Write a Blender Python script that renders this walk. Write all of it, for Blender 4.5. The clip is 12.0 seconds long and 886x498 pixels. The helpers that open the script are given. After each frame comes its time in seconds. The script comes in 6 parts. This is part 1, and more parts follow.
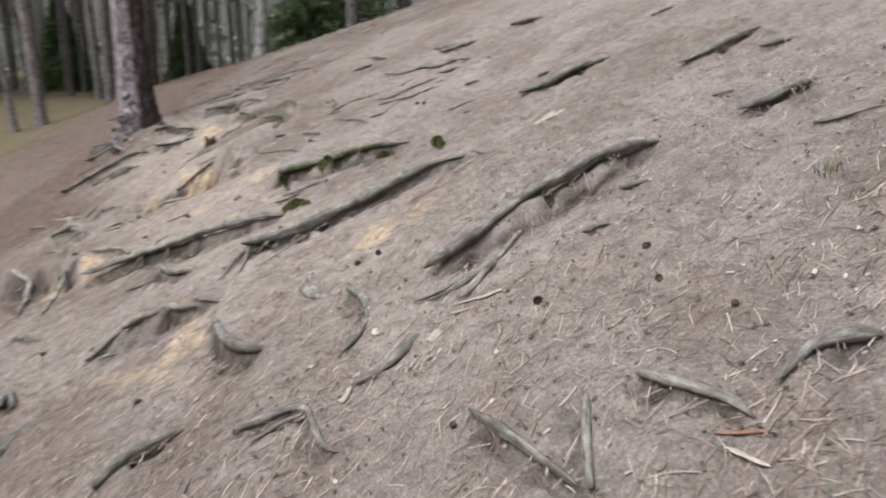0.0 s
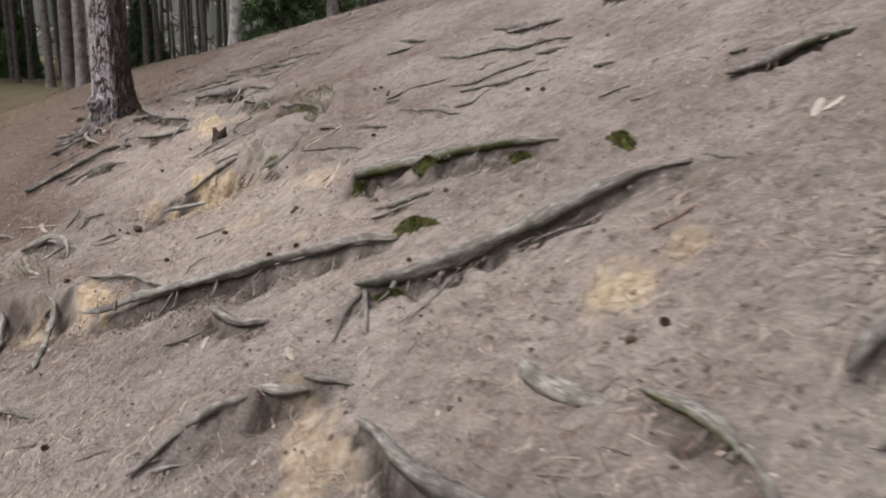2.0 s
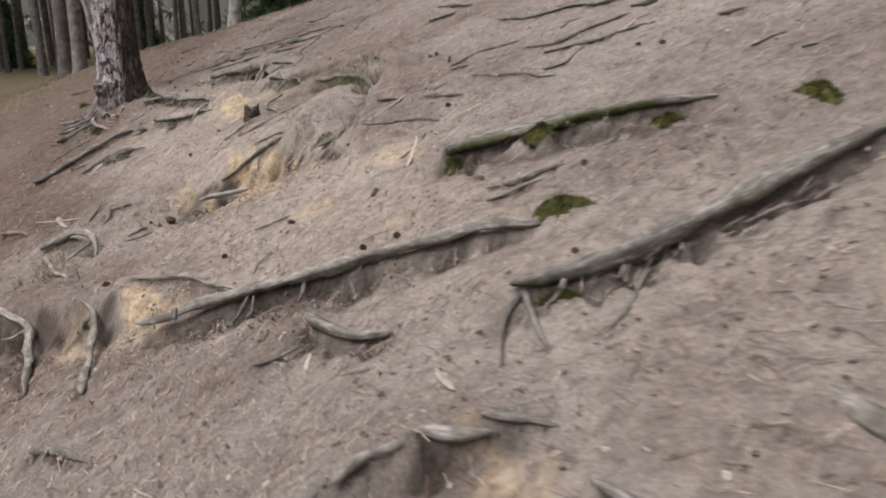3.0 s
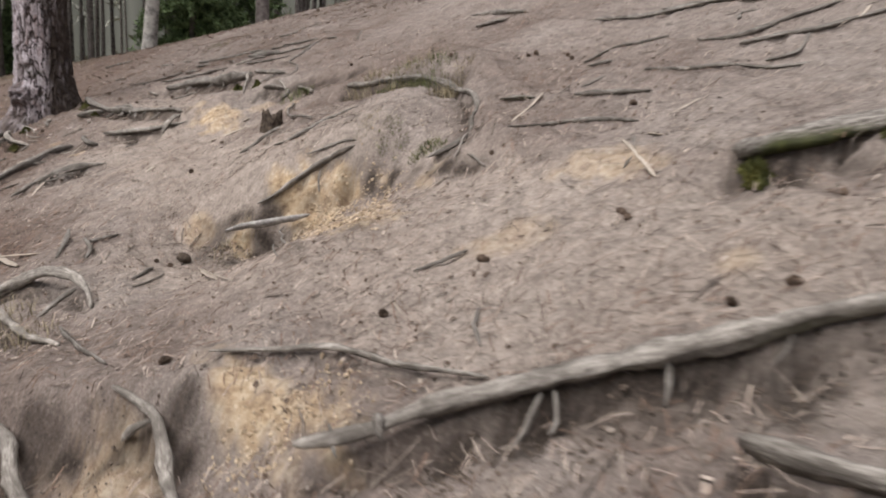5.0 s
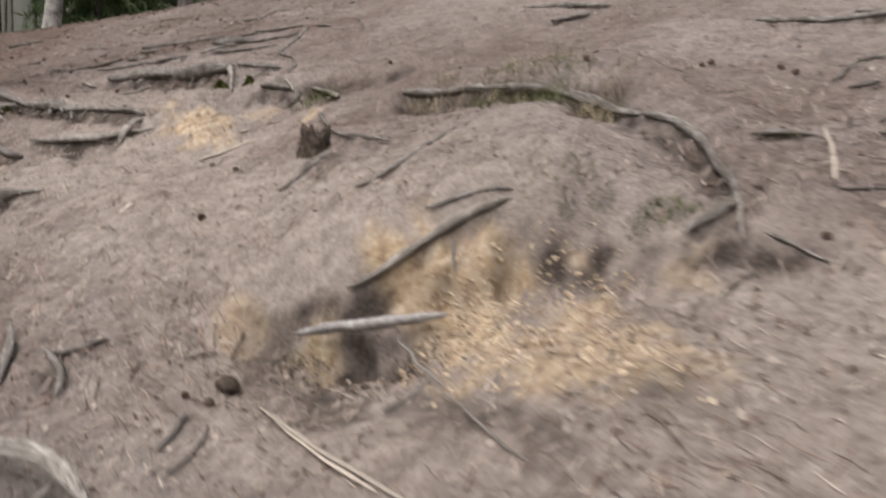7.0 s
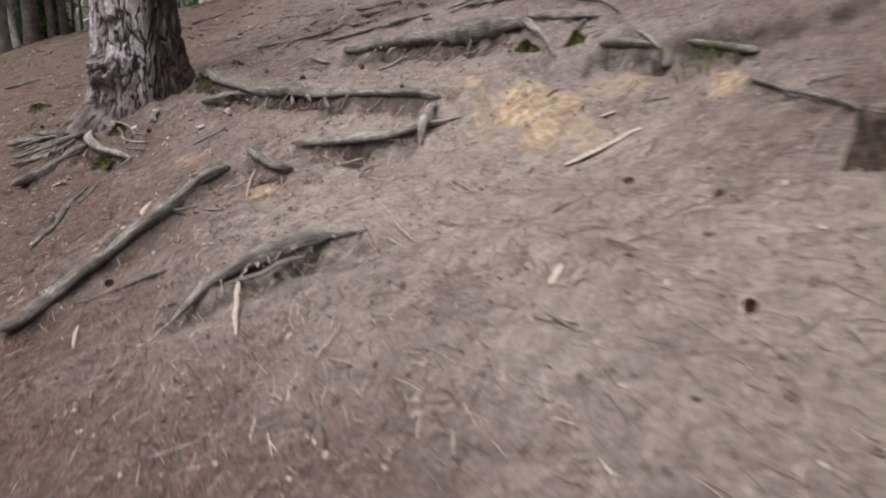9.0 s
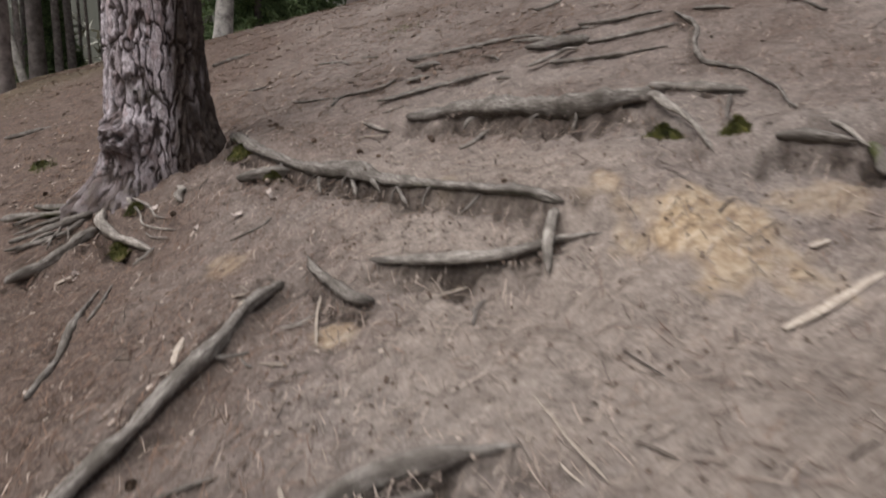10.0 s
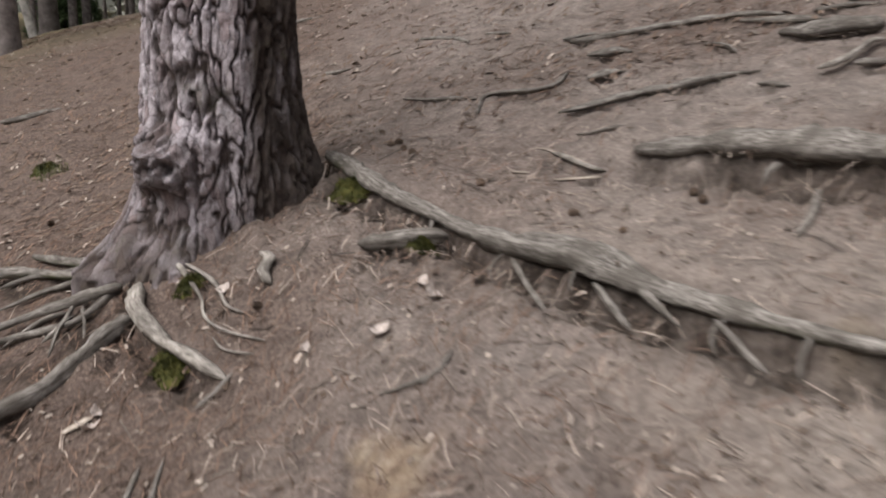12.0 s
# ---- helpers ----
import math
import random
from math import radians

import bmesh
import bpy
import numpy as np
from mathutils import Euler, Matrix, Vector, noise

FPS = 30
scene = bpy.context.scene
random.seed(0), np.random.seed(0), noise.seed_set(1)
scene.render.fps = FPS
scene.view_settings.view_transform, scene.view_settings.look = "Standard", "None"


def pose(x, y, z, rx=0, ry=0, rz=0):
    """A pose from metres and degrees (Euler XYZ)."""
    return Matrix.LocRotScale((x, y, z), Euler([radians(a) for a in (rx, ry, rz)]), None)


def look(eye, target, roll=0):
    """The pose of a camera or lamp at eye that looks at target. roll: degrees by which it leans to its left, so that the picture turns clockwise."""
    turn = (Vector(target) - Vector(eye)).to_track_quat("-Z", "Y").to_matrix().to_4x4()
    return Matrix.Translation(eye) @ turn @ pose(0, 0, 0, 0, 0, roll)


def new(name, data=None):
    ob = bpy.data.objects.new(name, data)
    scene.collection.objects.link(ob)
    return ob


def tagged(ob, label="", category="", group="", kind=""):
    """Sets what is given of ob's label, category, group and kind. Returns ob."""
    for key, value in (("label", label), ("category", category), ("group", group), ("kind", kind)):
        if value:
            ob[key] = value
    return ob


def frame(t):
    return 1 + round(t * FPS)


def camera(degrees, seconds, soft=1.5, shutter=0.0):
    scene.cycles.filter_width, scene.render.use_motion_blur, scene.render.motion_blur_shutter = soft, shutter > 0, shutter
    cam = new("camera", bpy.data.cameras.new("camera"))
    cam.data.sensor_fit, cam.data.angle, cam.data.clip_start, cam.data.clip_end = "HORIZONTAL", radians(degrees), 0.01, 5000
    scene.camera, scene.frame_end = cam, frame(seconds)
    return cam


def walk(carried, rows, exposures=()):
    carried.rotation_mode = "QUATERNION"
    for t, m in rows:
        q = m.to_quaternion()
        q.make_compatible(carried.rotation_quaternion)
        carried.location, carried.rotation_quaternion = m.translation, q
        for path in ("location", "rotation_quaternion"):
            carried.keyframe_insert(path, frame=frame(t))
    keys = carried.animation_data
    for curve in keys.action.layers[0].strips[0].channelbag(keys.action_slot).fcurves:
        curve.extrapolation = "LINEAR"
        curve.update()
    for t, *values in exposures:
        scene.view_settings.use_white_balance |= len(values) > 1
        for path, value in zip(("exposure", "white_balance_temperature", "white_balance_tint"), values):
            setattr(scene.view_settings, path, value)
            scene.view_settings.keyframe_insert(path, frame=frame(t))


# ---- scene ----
cam = camera(63.1, 12.0, soft=1.9, shutter=0.6)
PATH = [
    (0, (0.116, -0.189, 1.399), (0.109, 1.743, 0.881), 0.5),
    (0.5, (-0.124, 0.062, 1.326), (0.062, 1.991, 0.830), 0.2),
    (1, (-0.377, 0.380, 1.283), (-0.220, 2.314, 0.796), 0.6),
    (1.5, (-0.608, 0.728, 1.247), (-0.536, 2.655, 0.718), 1.7),
    (2, (-0.861, 1.093, 1.212), (-0.731, 3.022, 0.699), 2.2),
    (2.5, (-1.127, 1.380, 1.117), (-0.993, 3.299, 0.572), 3.2),
    (2.7, (-1.216, 1.518, 1.096), (-1.094, 3.435, 0.539), 1.5),
    (4.3, (-2.100, 2.542, 0.776), (-1.841, 4.479, 0.353), 1.6),
    (4.5, (-2.219, 2.672, 0.736), (-1.853, 4.606, 0.382), 3.3),
    (5, (-2.436, 3.108, 0.660), (-1.975, 5.012, 0.259), 3.9),
    (5.5, (-2.606, 3.502, 0.644), (-2.031, 5.374, 0.240), 4.3),
    (6, (-2.761, 3.889, 0.611), (-2.071, 5.712, 0.166), 5.2),
    (6.5, (-2.868, 4.297, 0.601), (-2.114, 6.096, 0.161), 6.6),
    (7, (-3.012, 4.669, 0.661), (-2.294, 6.497, 0.281), 6.4),
    (7.5, (-3.217, 5.018, 0.636), (-2.510, 6.867, 0.348), 4.8),
    (7.7, (-3.320, 5.139, 0.610), (-2.744, 7.029, 0.295), 6.8),
    (9.3, (-3.822, 6.553, 0.634), (-3.427, 8.439, 0.097), 1.9),
    (9.5, (-3.872, 6.737, 0.673), (-3.461, 8.630, 0.177), 2.9),
    (10, (-3.976, 7.112, 0.814), (-3.578, 9.015, 0.344), 2.5),
    (10.5, (-4.057, 7.459, 0.836), (-3.630, 9.366, 0.413), 1.7),
    (11, (-4.129, 7.843, 0.862), (-3.680, 9.737, 0.403), 2.7),
    (11.5, (-4.220, 8.220, 0.892), (-3.890, 10.118, 0.354), 3.2),
    (12, (-4.400, 8.632, 0.900), (-4.029, 10.511, 0.323), 4.2),
]
walk(cam, [(t, look(eye, target, roll)) for t, eye, target, roll in PATH],
     [(0.0, 0.70, 6080, 9), (1.0, 0.48, 6230, 10), (2.5, 0.43, 6380, 11), (4.5, 0.52, 6500, 12), (5.5, 0.55, 6500, 12), (6.2, 0.62, 6500, 13), (7.0, 0.52, 6500, 13), (9.5, 0.33, 6500, 14), (10.0, 0.25, 6500, 13), (10.5, 0.30, 6500, 13), (12.0, 0.49, 6500, 12)])

# ---- world and sun: high overcast, brighter over the open valley side ----
SUN_AZ, SUN_EL = radians(-112), radians(62)
world = bpy.data.worlds.new("overcast_sky")
scene.world = world
world.use_nodes = True
wn = world.node_tree
sky = wn.nodes.new("ShaderNodeTexSky")
sky.sky_type, sky.sun_disc = "NISHITA", False
sky.sun_elevation, sky.sun_rotation = SUN_EL, SUN_AZ
sky.air_density, sky.dust_density, sky.ozone_density = 1.0, 6.0, 1.0
hsv = wn.nodes.new("ShaderNodeHueSaturation")
hsv.inputs["Saturation"].default_value = 0.35
wn.links.new(sky.outputs[0], hsv.inputs["Color"])
wn.links.new(hsv.outputs[0], wn.nodes["Background"].inputs["Color"])
wn.nodes["Background"].inputs["Strength"].default_value = 0.055
sun_data = bpy.data.lights.new("sun", "SUN")
sun_data.energy, sun_data.angle, sun_data.color = 3.0, radians(60), (1.0, 0.97, 0.94)
sun = new("sun", sun_data)
sun_dir = Vector((math.sin(SUN_AZ) * math.cos(SUN_EL), math.cos(SUN_AZ) * math.cos(SUN_EL), math.sin(SUN_EL)))
sun.rotation_euler = sun_dir.to_track_quat("Z", "Y").to_euler()

# ---- terrain: one sheet, height as a function of place ----
def lattice(ix, iy, seed):
    n = (ix.astype(np.int64) * 374761393 + iy.astype(np.int64) * 668265263 + seed * 144665) & 0x7FFFFFFF
    n = ((n ^ (n >> 13)) * 1274126177) & 0x7FFFFFFF
    return ((n ^ (n >> 16)) & 0xFFFF) / 65535.0


def vnoise(x, y, seed=0):
    """Smooth noise from -1 to 1."""
    ix, iy = np.floor(x), np.floor(y)
    fx, fy = x - ix, y - iy
    fx, fy = fx * fx * (3 - 2 * fx), fy * fy * (3 - 2 * fy)
    a, b = lattice(ix, iy, seed), lattice(ix + 1, iy, seed)
    c, d = lattice(ix, iy + 1, seed), lattice(ix + 1, iy + 1, seed)
    return 2 * ((a * (1 - fx) + b * fx) * (1 - fy) + (c * (1 - fx) + d * fx) * fy) - 1


def soft_below(v, lo, w):
    """v, levelling off softly below lo."""
    return lo + w * np.logaddexp(0, (v - lo) / w)


def bank(x, y, p, q, rise, w, reach):
    """A little scarp along p-q: ground up on its left, down on its right, fading out sideways."""
    px, py = p
    ex, ey = q[0] - px, q[1] - py
    ln = math.hypot(ex, ey)
    ex, ey = ex / ln, ey / ln
    s, d = (x - px) * ex + (y - py) * ey, (y - py) * ex - (x - px) * ey
    over = np.maximum(np.maximum(-s, s - ln), 0)
    return rise * np.tanh(d / w) * np.exp(-(d / reach) ** 2 - (over / (0.7 * reach + 0.03)) ** 2)


def hump(x, y, p, rx, ry, rise):
    return rise * np.exp(-((x - p[0]) / rx) ** 2 - ((y - p[1]) / ry) ** 2)


def slope_height(x, y):
    xc = soft_below(x, -9.0, 1.6)
    xc = -soft_below(-xc, -7.0, 1.2)
    yc = -soft_below(-y, -26.0, 2.0)
    yc = soft_below(yc, -6.0, 1.0)
    z = 0.1317 + 0.5231 * xc + 0.1874 * yc + 0.0009 * xc * xc - 0.0111 * xc * yc - 0.0016 * yc * yc
    fall = np.clip((-6.8 - x) / 3.6, 0, 1)
    return z - 0.010 * np.maximum(yc - 13, 0) ** 2 - 0.46 * fall * fall * (3 - 2 * fall)


BANKS = [
    ((-2.30, 4.54), (-0.91, 4.05), 0.028, 0.03, 0.20),  # log1
    ((-0.99, 3.67), (0.14, 3.66), 0.03, 0.04, 0.22),  # log2
    ((-1.08, 4.97), (-0.18, 4.45), 0.040, 0.03, 0.22),  # mossy ridge
    ((0.14, 2.45), (0.87, 2.64), 0.045, 0.04, 0.22),  # log3
    ((-0.92, 2.83), (-0.63, 2.44), 0.03, 0.03, 0.16),  # root elbow
    ((-1.52, 3.20), (-1.13, 3.19), 0.045, 0.03, 0.2),  # chain
    ((-2.60, 6.78), (-2.02, 6.50), 0.115, 0.11, 0.44),  # pit
    ((-2.00, 6.50), (-1.66, 5.97), 0.07, 0.11, 0.40),  # pit right
    ((-1.94, 8.00), (-1.42, 7.09), 0.055, 0.04, 0.28),  # arc
    ((-1.42, 6.99), (-1.54, 6.30), 0.05, 0.04, 0.25),  # arc end
    ((-4.25, 11.00), (-3.15, 9.17), 0.033, 0.03, 0.3),  # corner
    ((-3.74, 9.30), (-3.29, 9.00), 0.024, 0.03, 0.2),  # corner low
    ((-3.43, 10.59), (-2.69, 9.66), 0.025, 0.03, 0.32),  # big root
    ((-3.49, 5.49), (-2.64, 4.91), 0.11, 0.05, 0.34),  # hanging
    ((-4.59, 8.63), (-4.05, 9.46), 0.03, 0.03, 0.16),  # low root
    ((-4.02, 8.32), (-3.56, 8.35), 0.03, 0.03, 0.16),  # low arc
    ((-2.55, 9.10), (-1.85, 8.55), 0.05, 0.04, 0.26),  # upper lip
]


def ground_height(x, y):
    x, y = np.asarray(x, float), np.asarray(y, float)
    z = slope_height(x, y)
    wx, wy = x + 0.025 * vnoise(x * 4, y * 4, 5) + 0.008 * vnoise(x * 11, y * 11, 6), y + 0.025 * vnoise(x * 4, y * 4, 7) + 0.008 * vnoise(x * 11, y * 11, 8)
    for p, q, rise, w, reach in BANKS:
        z = z + bank(wx, wy, p, q, rise, w, reach)
    z = z + hump(x, y, (-1.60, 7.25), 0.55, 0.45, 0.09) + hump(x, y, (-2.45, 6.30), 0.42, 0.34, -0.12)
    z = z + hump(x, y, (-2.75, 8.50), 0.50, 0.42, -0.14) + hump(x, y, (-4.30, 10.90), 0.45, 0.45, 0.07)
    z = z + hump(x, y, (-2.78, 6.70), 0.34, 0.55, -0.13) + hump(x, y, (-3.32, 8.98), 0.28, 0.25, -0.09)
    z = z + hump(x, y, (-4.75, 10.20), 0.50, 0.40, -0.10) + hump(x, y, (-5.80, 12.50), 1.2, 1.2, -0.09)
    z = z + hump(x, y, (-2.09, 6.49), 0.040, 0.05, -0.14) + hump(x, y, (-2.44, 6.54), 0.15, 0.10, -0.09)
    # crumbling faces of the pit and the low bank
    loose = hump(x, y, (-2.20, 6.40), 0.45, 0.30, 1.0) + hump(x, y, (-2.70, 4.90), 0.60, 0.35, 1.0)
    z = z + loose * (0.022 * vnoise(x * 12, y * 12, 9) + 0.008 * vnoise(x * 33, y * 33, 10))
    # low steps trodden along the contour lines
    s, d = -0.34 * x + 0.94 * y, 0.94 * x + 0.34 * y
    steps = vnoise(s * 2.2 + 0.5 * vnoise(d * 3, s, 62), d * 8.5, 61)
    z = z + np.clip((y - 3.0) / 3.0, 0.25, 1) * (0.012 * np.maximum(steps, -0.2) + 0.007 * vnoise(s * 7, d * 19, 63))
    # fine unevenness
    z = z + 0.022 * vnoise(x * 2.1, y * 2.1, 1) + 0.012 * vnoise(x * 5.3, y * 5.3, 2)
    z = z + 0.008 * vnoise(x * 13, y * 13, 3) + 0.0045 * vnoise(x * 31, y * 31, 4)
    return z


def off_path(x, y):
    """How far the brown needle cover is untrodden, 0 to 0.9; its left side also carries painted tree shade."""
    path_x = np.interp(y, [-1, 2.7, 5.0, 6.7, 8.2, 10.0, 13.0], [0.5, -2.0, -2.8, -3.3, -3.9, -3.95, -4.4])
    v = 0.15 + 0.13 * np.clip((y - 2.5) / 2.5, 0, 1) + 0.40 * np.clip((y - 6.5) / 3.0, 0, 1) * np.clip((-3.4 - x) / 1.2, 0.25, 1) - 0.07 * np.clip((x + 1.4) / 1.0, 0, 1) + 0.52 * np.clip((path_x + 0.3 - x) / 1.3, 0, 1) + 0.35 * vnoise(x * 1.1, y * 1.1, 18) + 0.25 * vnoise(x * 4, y * 4, 19)
    return np.clip(v, 0, 0.9)


def trodden(x, y):
    """Pale dusty tread beside the walked line, 0 to 0.8."""
    line = np.interp(y, [0.5, 2.6, 4.0, 5.2, 8.0, 10.0, 12.0], [0.9, -0.1, -1.0, -1.8, -3.1, -3.45, -3.7])
    v = 1.15 - np.abs(x - line) / np.interp(y, [4, 8, 10], [0.65, 0.65, 0.45]) + 0.35 * vnoise(x * 1.7, y * 1.7, 44) + 0.35 * vnoise(x * 5, y * 5, 45) + 0.25 * vnoise(x * 14, y * 14, 46)
    return np.clip(0.7 * v, 0, 0.45) * np.interp(y, [0.6, 2.0, 3.2, 4.5], [0, 0.3, 0.5, 1]) * np.clip((10.8 - y) / 1.5, 0, 1)


def gz(x, y):
    return float(ground_height(np.array([x]), np.array([y]))[0])
# ---- end of terrain ----


# ---- materials ----
def material(name, rough=0.9):
    m = bpy.data.materials.new(name)
    m.use_nodes = True
    b = m.node_tree.nodes["Principled BSDF"]
    b.inputs["Roughness"].default_value = rough
    b.inputs["Specular IOR Level"].default_value = 0.25
    return m, m.node_tree, b


def tex(nt, scale, detail=4.0, stretch=None, rough=0.6):
    t = nt.nodes.new("ShaderNodeTexNoise")
    t.inputs["Scale"].default_value, t.inputs["Detail"].default_value = scale, detail
    t.inputs["Roughness"].default_value = rough
    g = nt.nodes.new("ShaderNodeNewGeometry") if stretch is None else nt.nodes.new("ShaderNodeTexCoord")
    if stretch is None:
        nt.links.new(g.outputs["Position"], t.inputs["Vector"])
    else:
        mp = nt.nodes.new("ShaderNodeMapping")
        mp.inputs["Scale"].default_value = stretch
        nt.links.new(g.outputs["Object"], mp.inputs["Vector"])
        nt.links.new(mp.outputs[0], t.inputs["Vector"])
    return t.outputs["Fac"]


def ramp(nt, fac, stops):
    r = nt.nodes.new("ShaderNodeValToRGB")
    e = r.color_ramp.elements
    while len(e) < len(stops):
        e.new(0.5)
    for el, (p, c) in zip(e, stops):
        el.position, el.color = p, (*c, 1) if len(c) == 3 else (c[0], c[0], c[0], 1)
    nt.links.new(fac, r.inputs["Fac"])
    return r.outputs["Color"]


def mix(nt, fac, a, b):
    m = nt.nodes.new("ShaderNodeMix")
    m.data_type = "RGBA"
    for sock, v in ((m.inputs["Factor"], fac), (m.inputs["A"], a), (m.inputs["B"], b)):
        if isinstance(v, (int, float)):
            sock.default_value = v
        elif isinstance(v, tuple):
            sock.default_value = (*v, 1)
        else:
            nt.links.new(v, sock)
    return m.outputs["Result"]


def overlay(nt, a, b):
    m = nt.nodes.new("ShaderNodeMix")
    m.data_type, m.blend_type = "RGBA", "OVERLAY"
    m.inputs["Factor"].default_value = 0.8
    nt.links.new(a, m.inputs["A"])
    nt.links.new(b, m.inputs["B"])
    return m.outputs["Result"]


def bump(nt, b, height, strength=0.5, dist=0.01):
    n = nt.nodes.new("ShaderNodeBump")
    n.inputs["Strength"].default_value, n.inputs["Distance"].default_value = strength, dist
    nt.links.new(height, n.inputs["Height"])
    nt.links.new(n.outputs[0], b.inputs["Normal"])


def attribute(nt, name):
    a = nt.nodes.new("ShaderNodeAttribute")
    a.attribute_name = name
    return a.outputs["Fac"]


def make_ground():
    m, nt, b = material("forest_soil", 0.95)
    fine = ramp(nt, tex(nt, 95, 6, rough=0.75), [(0.31, (0.050, 0.041, 0.037)), (0.45, (0.195, 0.163, 0.145)), (0.57, (0.33, 0.285, 0.258)), (0.68, (0.62, 0.56, 0.51))])
    big = ramp(nt, tex(nt, 1.7, 5), [(0.35, (0.20, 0.158, 0.138)), (0.65, (0.34, 0.30, 0.272))])
    c = mix(nt, 0.45, fine, big)
    specks = ramp(nt, tex(nt, 38, 3), [(0.30, (1,)), (0.36, (0,))])
    c = mix(nt, specks, c, (0.055, 0.04, 0.03))
    # brown needles, toned down further to hold the shade of pine and crowns
    brown = ramp(nt, tex(nt, 80, 6, rough=0.75), [(0.31, (0.030, 0.021, 0.017)), (0.46, (0.106, 0.075, 0.061)), (0.59, (0.182, 0.136, 0.113)), (0.70, (0.34, 0.282, 0.245))])
    c = mix(nt, attribute(nt, "needle"), c, brown)
    dust = ramp(nt, tex(nt, 60, 7, rough=0.75), [(0.32, (0.19, 0.152, 0.130)), (0.48, (0.40, 0.338, 0.292)), (0.66, (0.60, 0.525, 0.455))])
    c = mix(nt, attribute(nt, "dust"), c, dust)
    mid = ramp(nt, tex(nt, 14, 6, rough=0.7), [(0.36, (0.62,)), (0.5, (0.5,)), (0.64, (0.34,))])
    c = overlay(nt, c, mid)
    sand = ramp(nt, tex(nt, 24, 7, rough=0.65), [(0.3, (0.22, 0.142, 0.085)), (0.48, (0.50, 0.372, 0.235)), (0.68, (0.72, 0.61, 0.46))])
    c = mix(nt, attribute(nt, "sand"), c, sand)
    # dark earth, also painting the shade under roots and bank lips
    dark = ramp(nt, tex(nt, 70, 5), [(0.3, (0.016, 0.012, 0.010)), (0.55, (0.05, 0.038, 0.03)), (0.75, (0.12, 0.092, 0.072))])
    c = mix(nt, attribute(nt, "dark_soil_shade"), c, dark)
    grassy = ramp(nt, tex(nt, 9, 6, rough=0.7), [(0.35, (0.070, 0.066, 0.032)), (0.65, (0.19, 0.155, 0.09))])
    c = mix(nt, attribute(nt, "grassy"), c, grassy)
    nt.links.new(c, b.inputs["Base Color"])
    bump(nt, b, tex(nt, 70, 8, rough=0.8), 0.9, 0.013)
    return m


def cells(nt, scale, warp):
    """Distance to the nearest crack, and a random tone for each plate."""
    co = nt.nodes.new("ShaderNodeTexCoord")
    shift = nt.nodes.new("ShaderNodeTexNoise")
    shift.inputs["Scale"].default_value, shift.inputs["Detail"].default_value = 14, 6
    nt.links.new(co.outputs["Object"], shift.inputs["Vector"])
    push = nt.nodes.new("ShaderNodeVectorMath")
    push.operation = "MULTIPLY_ADD"
    push.inputs[1].default_value = (warp, warp, warp * 2.2)
    nt.links.new(shift.outputs["Color"], push.inputs[0])
    nt.links.new(co.outputs["Object"], push.inputs[2])
    m = nt.nodes.new("ShaderNodeMapping")
    m.inputs["Scale"].default_value = scale
    nt.links.new(push.outputs[0], m.inputs["Vector"])
    outs = []
    for feature, out in (("DISTANCE_TO_EDGE", "Distance"), ("F1", "Color")):
        v = nt.nodes.new("ShaderNodeTexVoronoi")
        v.feature = feature
        v.inputs["Scale"].default_value = 1.0
        nt.links.new(m.outputs[0], v.inputs["Vector"])
        outs.append(v.outputs[out])
    return outs


def times(nt, a, b, how="MULTIPLY"):
    n = nt.nodes.new("ShaderNodeMath")
    n.operation = how
    for k, val in enumerate((a, b)):
        if isinstance(val, (int, float)):
            n.inputs[k].default_value = val
        else:
            nt.links.new(val, n.inputs[k])
    return n.outputs[0]


def make_bark():
    m, nt, b = material("pine_bark", 0.9)
    gap2, tone2 = cells(nt, (34, 34, 12), 0.04)
    plate = ramp(nt, tex(nt, 42, 8, rough=0.78), [(0.3, (0.29, 0.255, 0.275)), (0.48, (0.58, 0.525, 0.565)), (0.68, (0.84, 0.80, 0.85))])
    dull = ramp(nt, attribute(nt, "tone"), [(0.10, (0.5,)), (0.5, (0.0,))])
    plate = mix(nt, dull, plate, (0.21, 0.165, 0.16))
    blush = ramp(nt, tone2, [(0.55, (0,)), (0.9, (0.5,))])
    plate = mix(nt, blush, plate, (0.31, 0.20, 0.185))
    crack = ramp(nt, tex(nt, 40, 4), [(0.3, (0.020, 0.015, 0.013)), (0.7, (0.085, 0.062, 0.054))])
    fine = ramp(nt, gap2, [(0.01, (0.62,)), (0.06, (1,))])
    top = times(nt, fine, attribute(nt, "plate"))
    c = mix(nt, top, crack, plate)
    lichen = ramp(nt, tex(nt, 7, 6), [(0.60, (0,)), (0.74, (0.4,))])
    c = mix(nt, lichen, c, (0.22, 0.235, 0.18))
    # darker brown bark tone with a greenish tint
    dark_flank = ramp(nt, tex(nt, 22, 5), [(0.35, (0.034, 0.026, 0.022)), (0.6, (0.085, 0.067, 0.054)), (0.75, (0.10, 0.095, 0.055))])
    dark_flank = mix(nt, attribute(nt, "plate"), crack, dark_flank)
    c = mix(nt, attribute(nt, "dark_bark"), c, dark_flank)
    nt.links.new(c, b.inputs["Base Color"])
    relief = times(nt, times(nt, fine, 0.35), times(nt, tex(nt, 60, 8, rough=0.8), 0.6), "ADD")
    bump(nt, b, relief, 1.0, 0.014)
    return m


